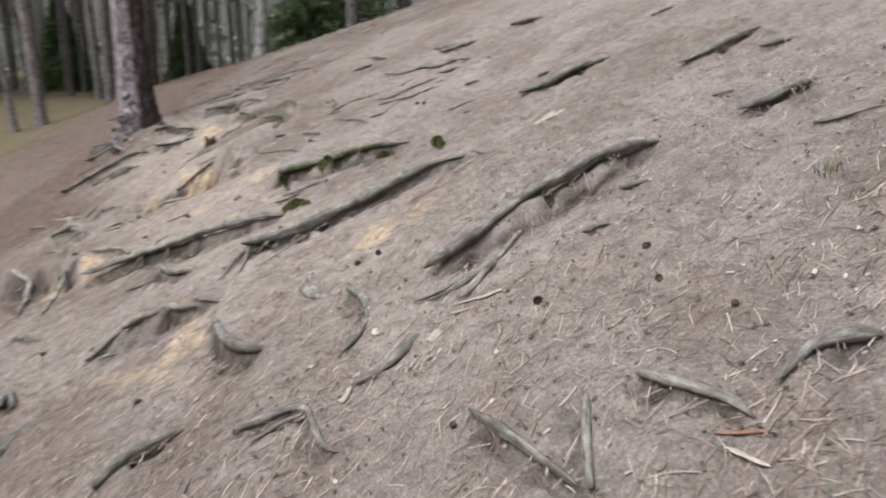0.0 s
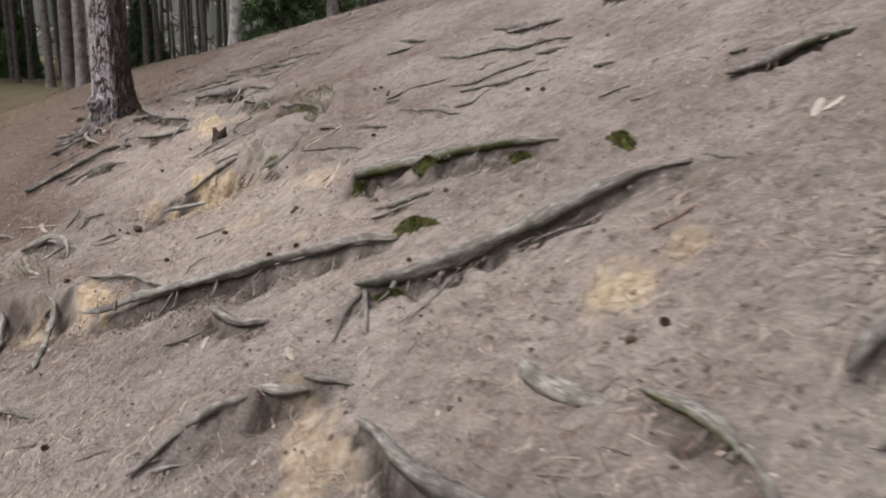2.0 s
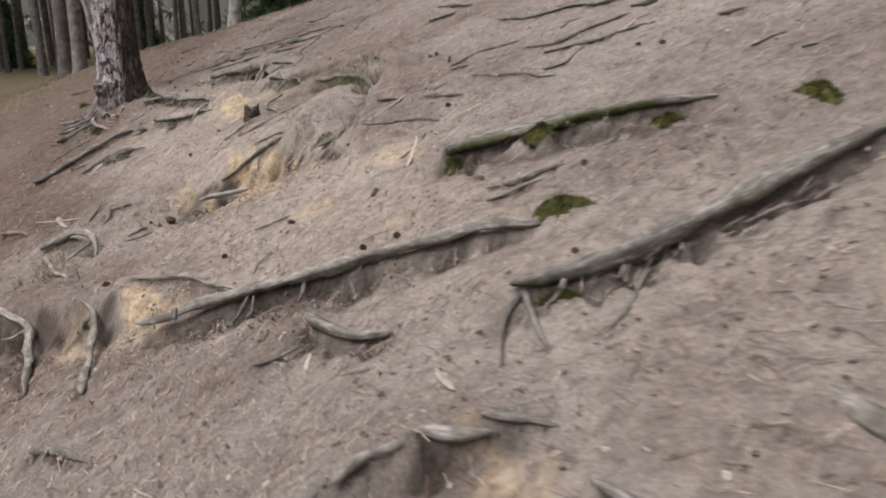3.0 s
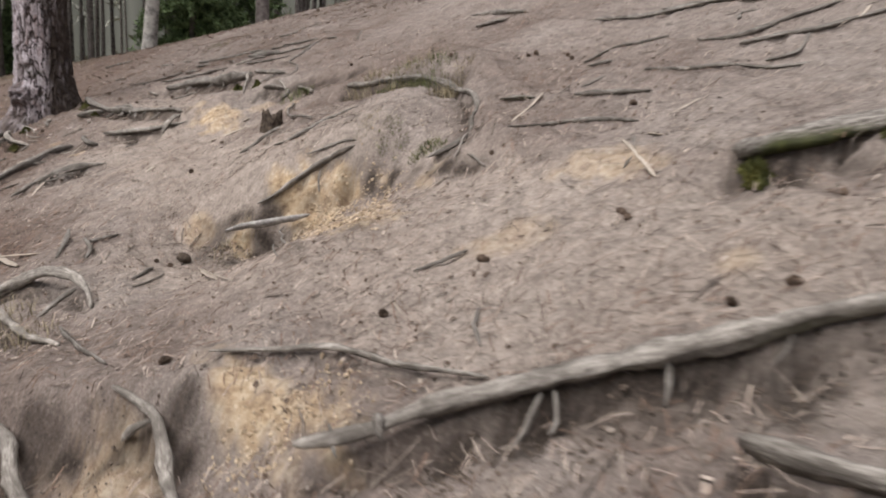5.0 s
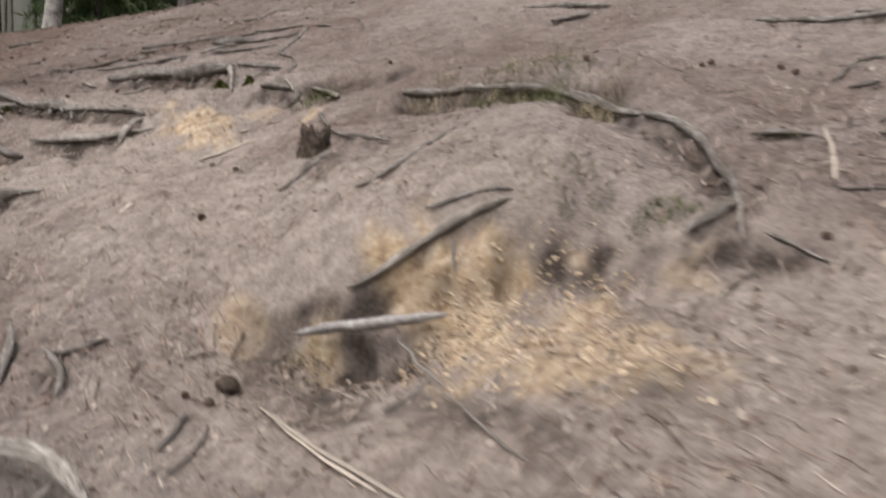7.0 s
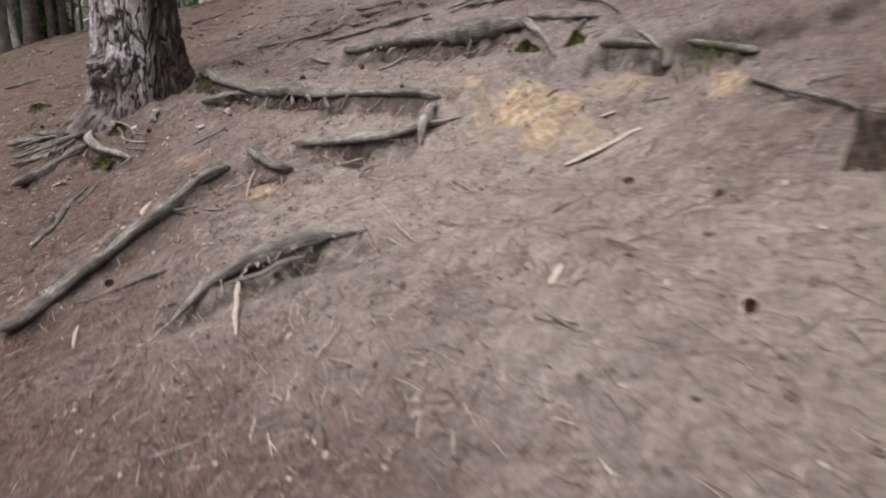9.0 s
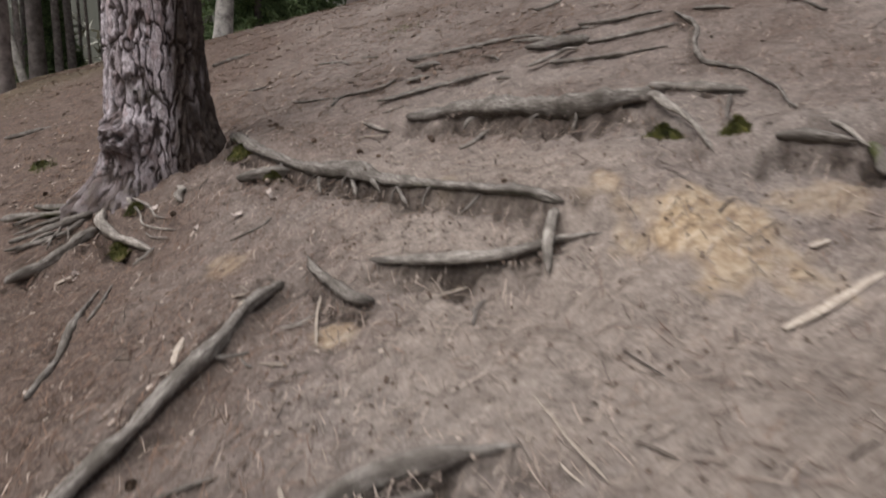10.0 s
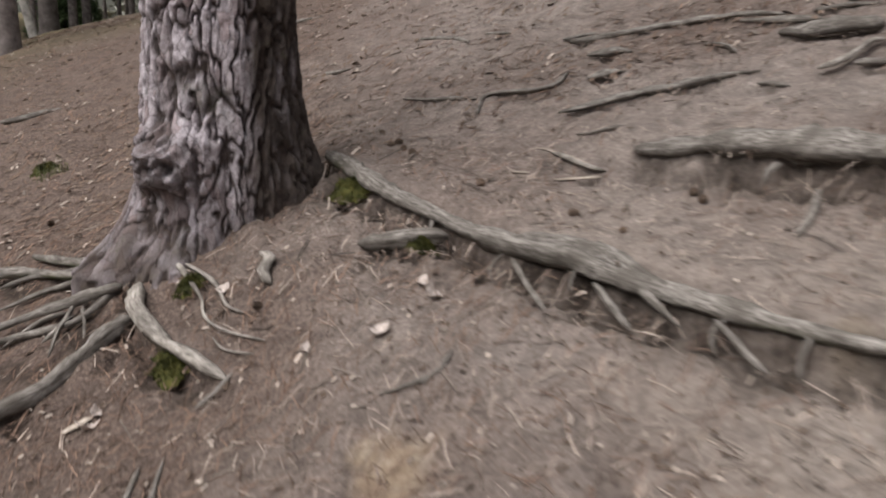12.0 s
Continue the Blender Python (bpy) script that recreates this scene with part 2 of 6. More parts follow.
def make_root():
    m, nt, b = material("weathered_root_wood", 0.85)
    fibre = nt.nodes.new("ShaderNodeAttribute")
    fibre.attribute_name = "fibre"
    streak = tex(nt, 130, 6, rough=0.7)
    nt.links.new(fibre.outputs["Vector"], streak.node.inputs["Vector"])
    grain = ramp(nt, streak, [(0.32, (0.045, 0.038, 0.033)), (0.46, (0.150, 0.135, 0.121)), (0.66, (0.34, 0.32, 0.295))])
    pale = ramp(nt, streak, [(0.30, (0.085, 0.074, 0.064)), (0.43, (0.27, 0.245, 0.218)), (0.64, (0.50, 0.465, 0.42))])
    grain = mix(nt, attribute(nt, "bare"), grain, pale)
    patch = ramp(nt, tex(nt, 9, 5), [(0.42, (0,)), (0.62, (0.75,))])
    c = mix(nt, patch, grain, (0.088, 0.077, 0.066))
    mossy = ramp(nt, tex(nt, 26, 5), [(0.3, (0.025, 0.030, 0.010)), (0.7, (0.085, 0.095, 0.03))])
    c = mix(nt, attribute(nt, "moss"), c, mossy)
    nt.links.new(c, b.inputs["Base Color"])
    bump(nt, b, streak, 0.8, 0.006)
    return m


def make_plain(name, stops, scale=30, rough=0.9, relief=0.4, per_object=0.0, per_island=0.0):
    m, nt, b = material(name, rough)
    c = ramp(nt, tex(nt, scale, 5), stops)
    if per_object or per_island:
        source = nt.nodes.new("ShaderNodeObjectInfo") if per_object else nt.nodes.new("ShaderNodeNewGeometry")
        out = source.outputs["Random" if per_object else "Random Per Island"]
        h = nt.nodes.new("ShaderNodeHueSaturation")
        r = nt.nodes.new("ShaderNodeMapRange")
        k = per_object or per_island
        r.inputs["To Min"].default_value, r.inputs["To Max"].default_value = 1 - k, 1 + k
        nt.links.new(out, r.inputs["Value"])
        nt.links.new(r.outputs[0], h.inputs["Value"])
        nt.links.new(c, h.inputs["Color"])
        c = h.outputs[0]
    nt.links.new(c, b.inputs["Base Color"])
    bump(nt, b, tex(nt, scale * 3, 4), relief, 0.006)
    return m


GROUND, BARK, ROOT = make_ground(), make_bark(), make_root()
FAR_BARK = make_plain("far_pine_bark", [(0.3, (0.085, 0.072, 0.068)), (0.7, (0.27, 0.24, 0.23))], 9, per_object=0.45)
BIRCH = make_plain("pale_bark", [(0.35, (0.20, 0.19, 0.18)), (0.6, (0.55, 0.53, 0.50))], 7)
NEEDLE = make_plain("pine_needles", [(0.3, (0.028, 0.045, 0.018)), (0.7, (0.07, 0.10, 0.035))], 6, per_island=0.45)
SPRUCE = make_plain("spruce_needles", [(0.3, (0.10, 0.15, 0.07)), (0.7, (0.20, 0.27, 0.13))], 6, per_island=0.5)
# far foliage, paled and greyed so its colour carries the haze of distance
HAZED_FARWOOD = make_plain("far_wood", [(0.3, (0.20, 0.21, 0.18)), (0.7, (0.42, 0.42, 0.37))], 1.2, per_island=0.5)
CONE = make_plain("cone_scales", [(0.3, (0.06, 0.043, 0.033)), (0.7, (0.20, 0.145, 0.11))], 90, per_object=0.3)
CHIP = make_plain("bare_split_wood", [(0.3, (0.30, 0.255, 0.21)), (0.7, (0.47, 0.415, 0.355))], 60, per_object=0.2)
LITTER = make_plain("dry_needle_litter", [(0.3, (0.17, 0.130, 0.11)), (0.7, (0.44, 0.37, 0.315))], 20, per_island=0.6)
BROWN_LITTER = make_plain("brown_needle_litter", [(0.3, (0.083, 0.053, 0.040)), (0.7, (0.235, 0.158, 0.119))], 20, per_island=0.6)
TWIG = make_plain("dark_twigs", [(0.3, (0.055, 0.043, 0.036)), (0.7, (0.20, 0.168, 0.142))], 30, per_island=0.5)
FLAKE = make_plain("bark_flakes", [(0.3, (0.19, 0.150, 0.125)), (0.7, (0.42, 0.365, 0.315))], 40, per_island=0.55)
MOSS = make_plain("green_moss", [(0.3, (0.022, 0.026, 0.008)), (0.5, (0.062, 0.064, 0.017)), (0.7, (0.12, 0.112, 0.03))], 28, relief=0.9)
GRASS = make_plain("grass_blades", [(0.3, (0.075, 0.088, 0.036)), (0.7, (0.18, 0.185, 0.09))], 12, per_island=0.4)
DRYGRASS = make_plain("dry_grass_blades", [(0.3, (0.17, 0.14, 0.085)), (0.7, (0.36, 0.31, 0.21))], 12, per_island=0.4)


# ---- building helpers ----
def part(name, bm, mat, parent=None, label=""):
    me = bpy.data.meshes.new(name)
    bm.to_mesh(me)
    bm.free()
    return link_mesh(name, me, mat, parent, label)


def link_mesh(name, me, mat, parent=None, label="", smooth=True):
    me.materials.append(mat)
    if smooth:
        me.polygons.foreach_set("use_smooth", [True] * len(me.polygons))
    ob = new(name, me)
    if parent is not None:
        ob.parent = parent
    if label:
        tagged(ob, label)
    return ob


def mesh_from(name, verts, faces):
    me = bpy.data.meshes.new(name)
    me.from_pydata([tuple(v) for v in verts], [], [tuple(f) for f in faces])
    me.update()
    return me


def add_values(me, name, values):
    me.attributes.new(name, "FLOAT", "POINT").data.foreach_set("value", np.asarray(values, np.float32))


def tube_data(pts, radii, sides=10, flat=1.0, rough=0.0, seed=0):
    """Verts and faces of a tapered tube along pts (numpy n x 3), ends closed."""
    rng = np.random.RandomState(seed)
    pts, n = np.asarray(pts, float), len(pts)
    tang = np.gradient(pts, axis=0)
    tang /= np.linalg.norm(tang, axis=1)[:, None] + 1e-9
    up = np.array([0, 0, 1.0]) if abs(tang[0][2]) < 0.9 else np.array([1.0, 0, 0])
    verts, faces = [], []
    ph = rng.rand(4) * 6.28
    for i in range(n):
        a = np.cross(tang[i], up)
        a /= np.linalg.norm(a) + 1e-9
        b = np.cross(a, tang[i])
        for k in range(sides):
            th = 2 * math.pi * k / sides
            r = radii[i] * (1 + rough * (0.5 * math.sin(2 * th + ph[0] + i * 0.21) + 0.55 * math.sin(3 * th + ph[1] - i * 0.12) + 0.5 * math.sin(6 * th + ph[2] + i * 0.05) + rng.uniform(-0.4, 0.4)))
            verts.append(pts[i] + a * math.cos(th) * r + b * math.sin(th) * r * flat)
    for i in range(n - 1):
        for k in range(sides):
            k2 = (k + 1) % sides
            faces.append((i * sides + k, i * sides + k2, (i + 1) * sides + k2, (i + 1) * sides + k))
    faces.append(tuple(range(sides))[::-1])
    faces.append(tuple((n - 1) * sides + k for k in range(sides)))
    return verts, faces


def curve_through(pts, step):
    """Catmull-Rom through control rows (any width), resampled about every step metres."""
    p = np.asarray(pts, float)
    p = np.vstack([2 * p[0] - p[1], p, 2 * p[-1] - p[-2]])
    out = []
    for i in range(1, len(p) - 2):
        n = max(2, int(np.linalg.norm(p[i + 1][:2] - p[i][:2]) / step))
        for t in np.linspace(0, 1, n, endpoint=False):
            out.append(0.5 * (2 * p[i] + (p[i + 1] - p[i - 1]) * t + (2 * p[i - 1] - 5 * p[i] + 4 * p[i + 1] - p[i + 2]) * t ** 2
                              + (3 * p[i] - p[i - 1] - 3 * p[i + 1] + p[i + 2]) * t ** 3))
    out.append(p[-2])
    return np.array(out)


# ---- ground sheet ----
def axis(lo, hi, step, far):
    a = list(np.arange(lo, hi + step / 2, step))
    for sign in (-1, 1):
        v, s = (lo if sign < 0 else hi), step
        while abs(v) < far:
            s = min(s * 1.07, 60)
            v += sign * s
            a.append(v)
    return np.array(sorted(a))


PATCHES = {"sand": [], "dark_soil_shade": []}


def sandy(c, a, b, strength):
    PATCHES["sand"].append((c, a, b, strength))


def humus_and_shade(c, a, b, strength):
    PATCHES["dark_soil_shade"].append((c, a, b, strength))


# bare sand, and dark humus with shade painted in: centre, two half axes, strength
# PATCHES BEGIN
sandy((-2.32, 8.48), (0.016, -0.074), (0.056, 0.074), 0.7)
sandy((-2.54, 8.87), (0.084, -0.092), (0.036, 0.069), 0.4)
sandy((-2.31, 6.60), (0.145, -0.098), (0.005, 0.052), 0.95)
sandy((-2.10, 6.48), (0.148, -0.142), (0.023, 0.093), 0.95)
sandy((-2.06, 5.95), (0.058, -0.225), (0.085, 0.192), 0.75)
sandy((-2.19, 6.33), (0.120, -0.270), (0.044, 0.146), 0.85)
sandy((-2.58, 6.62), (0.052, -0.015), (0.007, 0.094), 0.95)
sandy((-2.79, 6.82), (0.071, -0.026), (0.000, 0.077), 0.6)
sandy((-2.87, 8.87), (0.183, -0.114), (-0.002, 0.189), 0.7)
sandy((-1.37, 5.51), (0.073, -0.073), (0.084, 0.085), 0.45)
sandy((-1.75, 5.21), (0.108, -0.088), (0.067, 0.071), 0.35)
sandy((-2.91, 8.96), (0.118, -0.073), (0.063, 0.100), 0.9)
sandy((-3.02, 9.26), (0.045, -0.042), (0.025, 0.048), 0.5)
sandy((-0.22, 3.03), (0.076, -0.073), (0.054, 0.128), 0.7)
sandy((0.01, 3.11), (0.056, -0.051), (0.033, 0.064), 0.5)
sandy((-1.08, 2.93), (0.110, -0.071), (-0.052, 0.270), 0.6)
sandy((-1.22, 2.74), (0.252, -0.133), (-0.042, 0.154), 0.5)
sandy((-2.39, 4.76), (0.149, -0.114), (-0.052, 0.150), 0.8)
sandy((-2.44, 4.79), (0.179, -0.138), (-0.027, 0.207), 0.85)
sandy((-2.39, 4.80), (0.181, -0.109), (0.011, 0.087), 0.85)
sandy((-2.85, 4.97), (0.148, -0.114), (-0.026, 0.101), 0.6)
sandy((-2.80, 8.93), (0.113, -0.051), (-0.032, 0.153), 0.7)
sandy((-1.27, 5.38), (0.081, -0.122), (0.024, 0.091), 0.5)
sandy((-4.21, 9.83), (0.060, -0.037), (0.009, 0.084), 0.4)
sandy((-4.23, 9.84), (0.054, -0.045), (-0.001, 0.087), 0.4)
sandy((-3.85, 9.05), (0.049, -0.039), (0.005, 0.041), 0.6)
sandy((-3.45, 9.67), (0.035, -0.026), (0.011, 0.022), 0.3)
sandy((-1.28, 5.44), (0.112, -0.154), (0.050, 0.085), 0.4)
sandy((-1.36, 4.60), (0.040, -0.041), (0.053, 0.057), 0.4)
humus_and_shade((-2.20, 8.75), (0.093, -0.154), (0.045, 0.067), 0.8)
humus_and_shade((-2.49, 9.04), (0.081, -0.078), (0.007, 0.020), 0.5)
humus_and_shade((-1.84, 4.31), (0.40, -0.27), (-0.016, 0.060), 0.6)
humus_and_shade((-1.68, 4.32), (0.270, -0.186), (0.004, 0.027), 0.8)
humus_and_shade((-1.97, 4.38), (0.219, -0.143), (0.002, 0.039), 0.5)
humus_and_shade((-3.45, 9.64), (0.343, -0.422), (0.006, 0.024), 0.7)
humus_and_shade((-3.00, 10.08), (0.298, -0.414), (0.012, 0.035), 0.6)
humus_and_shade((-3.50, 9.16), (0.235, -0.131), (0.004, 0.015), 0.6)
humus_and_shade((-0.64, 4.69), (0.343, -0.363), (0.002, 0.034), 0.8)
humus_and_shade((-0.48, 3.62), (0.291, -0.277), (0.009, 0.037), 0.4)
humus_and_shade((-2.46, 6.60), (0.121, -0.078), (0.010, 0.085), 1)
humus_and_shade((-2.62, 6.41), (0.142, -0.234), (0.021, 0.206), 0.7)
humus_and_shade((-2.41, 5.93), (0.084, -0.286), (0.045, 0.170), 0.5)
humus_and_shade((-2.12, 5.73), (0.057, -0.059), (0.031, 0.068), 0.6)
humus_and_shade((-2.10, 6.50), (0.035, -0.022), (0.006, 0.024), 1)
humus_and_shade((-1.65, 6.09), (0.047, -0.073), (0.037, 0.068), 0.6)
humus_and_shade((-2.70, 6.73), (0.085, -0.058), (0.004, 0.107), 0.7)
humus_and_shade((-1.03, 4.95), (0.082, -0.066), (-0.001, 0.057), 0.9)
humus_and_shade((-3.27, 5.10), (0.230, -0.174), (-0.116, 0.280), 0.6)
humus_and_shade((-1.74, 4.33), (0.220, -0.140), (0.007, 0.045), 0.6)
humus_and_shade((0.60, 2.55), (0.163, -0.171), (0.006, 0.047), 0.5)
humus_and_shade((1.37, 2.50), (0.047, -0.121), (0.031, 0.075), 0.5)
humus_and_shade((-5.09, 10.75), (0.116, -0.069), (-0.036, 0.127), 0.9)
humus_and_shade((-5.30, 11.12), (0.181, -0.110), (-0.036, 0.113), 0.95)
humus_and_shade((-5.18, 10.65), (0.113, -0.065), (-0.034, 0.100), 0.8)
humus_and_shade((-3.67, 9.98), (0.311, -0.382), (0.010, 0.066), 0.5)
humus_and_shade((-2.43, 7.45), (0.056, -0.098), (0.019, 0.156), 0.6)
humus_and_shade((-2.66, 4.93), (0.066, -0.044), (-0.002, 0.017), 0.8)
humus_and_shade((-3.07, 5.18), (0.103, -0.066), (-0.010, 0.037), 0.7)
humus_and_shade((-4.50, 10.68), (0.042, -0.041), (-0.004, 0.082), 0.5)
sandy((-2.24, 6.36), (0.20, -0.14), (0.03, 0.14), 0.95)
sandy((-2.22, 6.02), (0.10, -0.20), (0.08, 0.14), 0.8)
sandy((-2.02, 6.15), (0.06, -0.14), (0.06, 0.10), 0.75)
sandy((-1.82, 6.07), (0.05, -0.07), (0.04, 0.06), 0.5)
# PATCHES END


def patch_values(kind, x, y, z):
    val = np.zeros_like(x)
    h, k = x + 0.9 * z, y - 0.8 * z
    wob = 0.42 * vnoise(h * 5, k * 5, 11) + 0.34 * vnoise(h * 13, k * 13, 12) + 0.30 * vnoise(h * 29, k * 29, 13)
    for c, a, b, strength in PATCHES[kind]:
        m = np.array([[a[0], b[0]], [a[1], b[1]]])
        u, sv, vt = np.linalg.svd(m)
        inv = np.linalg.inv(u @ np.diag(np.maximum(sv, 0.07)) @ vt)
        dx, dy = x - c[0], y - c[1]
        d = np.hypot(inv[0, 0] * dx + inv[0, 1] * dy, inv[1, 0] * dx + inv[1, 1] * dy)
        val = np.maximum(val, strength * np.clip((1.02 - d + 1.1 * wob) * 1.6, 0, 1))
    return val


SCOURS = []


def scour(xs, ys):
    """Soil washed out on the valley side of each root and piled against its upper side."""
    dz, bare = np.zeros((len(ys), len(xs))), np.zeros((len(ys), len(xs)))
    for x, y, r in SCOURS:
        big = float(np.max(r))
        m = 0.06 + 3.5 * big
        i0, i1 = np.searchsorted(xs, [x.min() - m, x.max() + m])
        j0, j1 = np.searchsorted(ys, [y.min() - m, y.max() + m])
        if i1 <= i0 or j1 <= j0 or x.min() < -5.3 or y.max() > 12.5:
            continue
        gx, gy = np.meshgrid(xs[i0:i1], ys[j0:j1])
        step = max(1, len(x) // 200)
        qx, qy, qr = x[::step], y[::step], r[::step]
        d = np.hypot(gx[..., None] - qx, gy[..., None] - qy)
        k = np.argmin(d, -1)
        dist, rr = np.take_along_axis(d, k[..., None], -1)[..., 0], qr[k]
        tx, ty = np.gradient(qx), np.gradient(qy)
        tl = np.hypot(tx, ty) + 1e-9
        nx, ny = (-ty / tl)[k], (tx / tl)[k]
        off = (gx - qx[k]) * nx + (gy - qy[k]) * ny
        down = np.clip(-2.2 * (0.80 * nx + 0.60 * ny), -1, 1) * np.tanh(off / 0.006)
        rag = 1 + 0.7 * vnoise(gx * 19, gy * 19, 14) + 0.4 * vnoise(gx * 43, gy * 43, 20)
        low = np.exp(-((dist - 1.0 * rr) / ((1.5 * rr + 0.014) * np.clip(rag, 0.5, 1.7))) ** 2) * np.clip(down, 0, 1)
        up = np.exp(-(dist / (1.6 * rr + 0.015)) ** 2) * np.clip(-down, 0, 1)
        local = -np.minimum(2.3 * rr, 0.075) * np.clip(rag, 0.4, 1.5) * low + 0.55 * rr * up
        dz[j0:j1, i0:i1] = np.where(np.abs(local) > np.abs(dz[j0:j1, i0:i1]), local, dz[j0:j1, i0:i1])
        # mask that darkens the soil colour where a root would shade it
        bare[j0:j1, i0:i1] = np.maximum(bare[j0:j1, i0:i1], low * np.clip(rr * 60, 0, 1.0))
    return dz, bare


def build_ground():
    xs, ys = axis(-5.3, 1.6, 0.016, 900), axis(1.0, 11.4, 0.016, 900)
    gx, gy = np.meshgrid(xs, ys)
    z = ground_height(gx, gy)
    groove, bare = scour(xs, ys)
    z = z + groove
    nx, ny = len(xs), len(ys)
    me = bpy.data.meshes.new("ground")
    me.vertices.add(nx * ny)
    me.vertices.foreach_set("co", np.stack([gx, gy, z], -1).astype(np.float32).ravel())
    i = (np.arange(ny - 1)[:, None] * nx + np.arange(nx - 1)[None]).ravel()
    quads = np.stack([i, i + 1, i + 1 + nx, i + nx], -1).ravel()
    me.loops.add(len(quads))
    me.loops.foreach_set("vertex_index", quads)
    me.polygons.add(len(i))
    me.polygons.foreach_set("loop_start", np.arange(len(i)) * 4)
    me.polygons.foreach_set("loop_total", np.full(len(i), 4))
    me.update()
    x, y = gx.ravel(), gy.ravel()
    # dark earth patches plus painted shade along the roots
    dark_soil_shade = np.maximum(patch_values("dark_soil_shade", x, y, z.ravel()), bare.ravel() * (0.75 + 0.6 * vnoise(x * 23, y * 23, 16)))
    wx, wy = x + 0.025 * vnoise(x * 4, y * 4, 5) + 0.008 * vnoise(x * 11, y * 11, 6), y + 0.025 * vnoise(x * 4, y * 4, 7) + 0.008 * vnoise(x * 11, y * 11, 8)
    # shade below each bank lip, put into the soil colour
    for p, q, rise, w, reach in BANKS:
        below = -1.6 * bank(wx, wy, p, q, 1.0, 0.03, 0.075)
        dark_soil_shade = np.maximum(dark_soil_shade, np.clip(below, 0, 1) * min(rise * 18, 1.0) * (0.75 + 0.8 * vnoise(x * 20, y * 20, 17)))
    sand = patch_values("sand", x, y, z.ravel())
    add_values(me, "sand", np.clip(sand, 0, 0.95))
    add_values(me, "dark_soil_shade", np.clip(dark_soil_shade * (1 - 0.45 * sand), 0, 0.94))
    grass = np.clip((-6.5 - x) * 0.33 + (y - 14.5) * 0.12 + 0.6 * vnoise(x * 0.7, y * 0.7, 15), 0, 0.85)
    add_values(me, "grassy", grass)
    add_values(me, "needle", off_path(x, y))
    add_values(me, "dust", trodden(x, y))
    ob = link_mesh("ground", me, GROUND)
    tagged(ob, "steep trodden forest slope of bare soil and pine needles", "ground", kind="structure")



# ---- pines ----
def trunk_mesh(name, x, y, height, r0, lean=(0, 0), sides=16, rings=24):
    zb = gz(x, y) - 0.15
    zs = np.concatenate([np.linspace(0, 1.2, rings // 2), np.linspace(1.6, height, rings // 2)])
    pts = [(lean[0] * z + 0.05 * math.sin(z * 0.5 + x), lean[1] * z, z) for z in zs]
    rad = [r0 * (1 - 0.75 * z / height) * (1 + 0.42 * math.exp(-z / 0.22)) for z in zs]
    v, f = tube_data(pts, rad, sides, rough=0.03, seed=int(abs(x * 100) % 1000))
    return mesh_from(name, v, f), zb


def clump_faces(rng, verts, faces, c, size, n):
    for _ in range(n):
        d = rng.normal(size=3)
        d /= np.linalg.norm(d)
        s = np.cross(d, rng.normal(size=3))
        s /= np.linalg.norm(s) + 1e-9
        a = np.array(c) + d * size * rng.uniform(0, 0.3)
        k = len(verts)
        verts += [a - s * size * 0.13, a + s * size * 0.13, a + d * size * rng.uniform(0.6, 1.1)]
        faces.append((k, k + 1, k + 2))


def crown_mesh(name, height, seed):
    rng = np.random.RandomState(seed)
    verts, faces = [], []
    for _ in range(60):
        t = rng.uniform(0, 1)
        z, reach = height * (0.70 + 0.32 * t), 1.9 * (1 - t) ** 0.6 + 0.3
        a, r = rng.uniform(0, 6.28), reach * rng.uniform(0.2, 1)
        clump_faces(rng, verts, faces, (r * math.cos(a), r * math.sin(a), z + rng.uniform(-0.3, 0.3)), 0.75, 9)
    return mesh_from(name, verts, faces)


CROWNS = [crown_mesh("crown", 19.0, s) for s in (1, 2, 3)]
for c in CROWNS:
    c.materials.append(NEEDLE)


def pine(x, y, r0, lean=(0, 0), height=19.0, mat=None, label="tall pine with grey flaking bark on the forest slope", crown=True):
    me, zb = trunk_mesh("trunk", x, y, height, r0, lean)
    tree = new("pine_tree")
    tree.location = (x, y, zb)
    tagged(tree, label, "tree", "pines of the forest")
    link_mesh("trunk", me, mat or FAR_BARK, tree)
    if crown:
        ob = new("crown", CROWNS[int(abs(x * 7 + y * 3)) % 3])
        ob.parent = tree
        ob.location = (lean[0] * height, lean[1] * height, 0) if lean != (0, 0) else (0, 0, 0)
    return tree


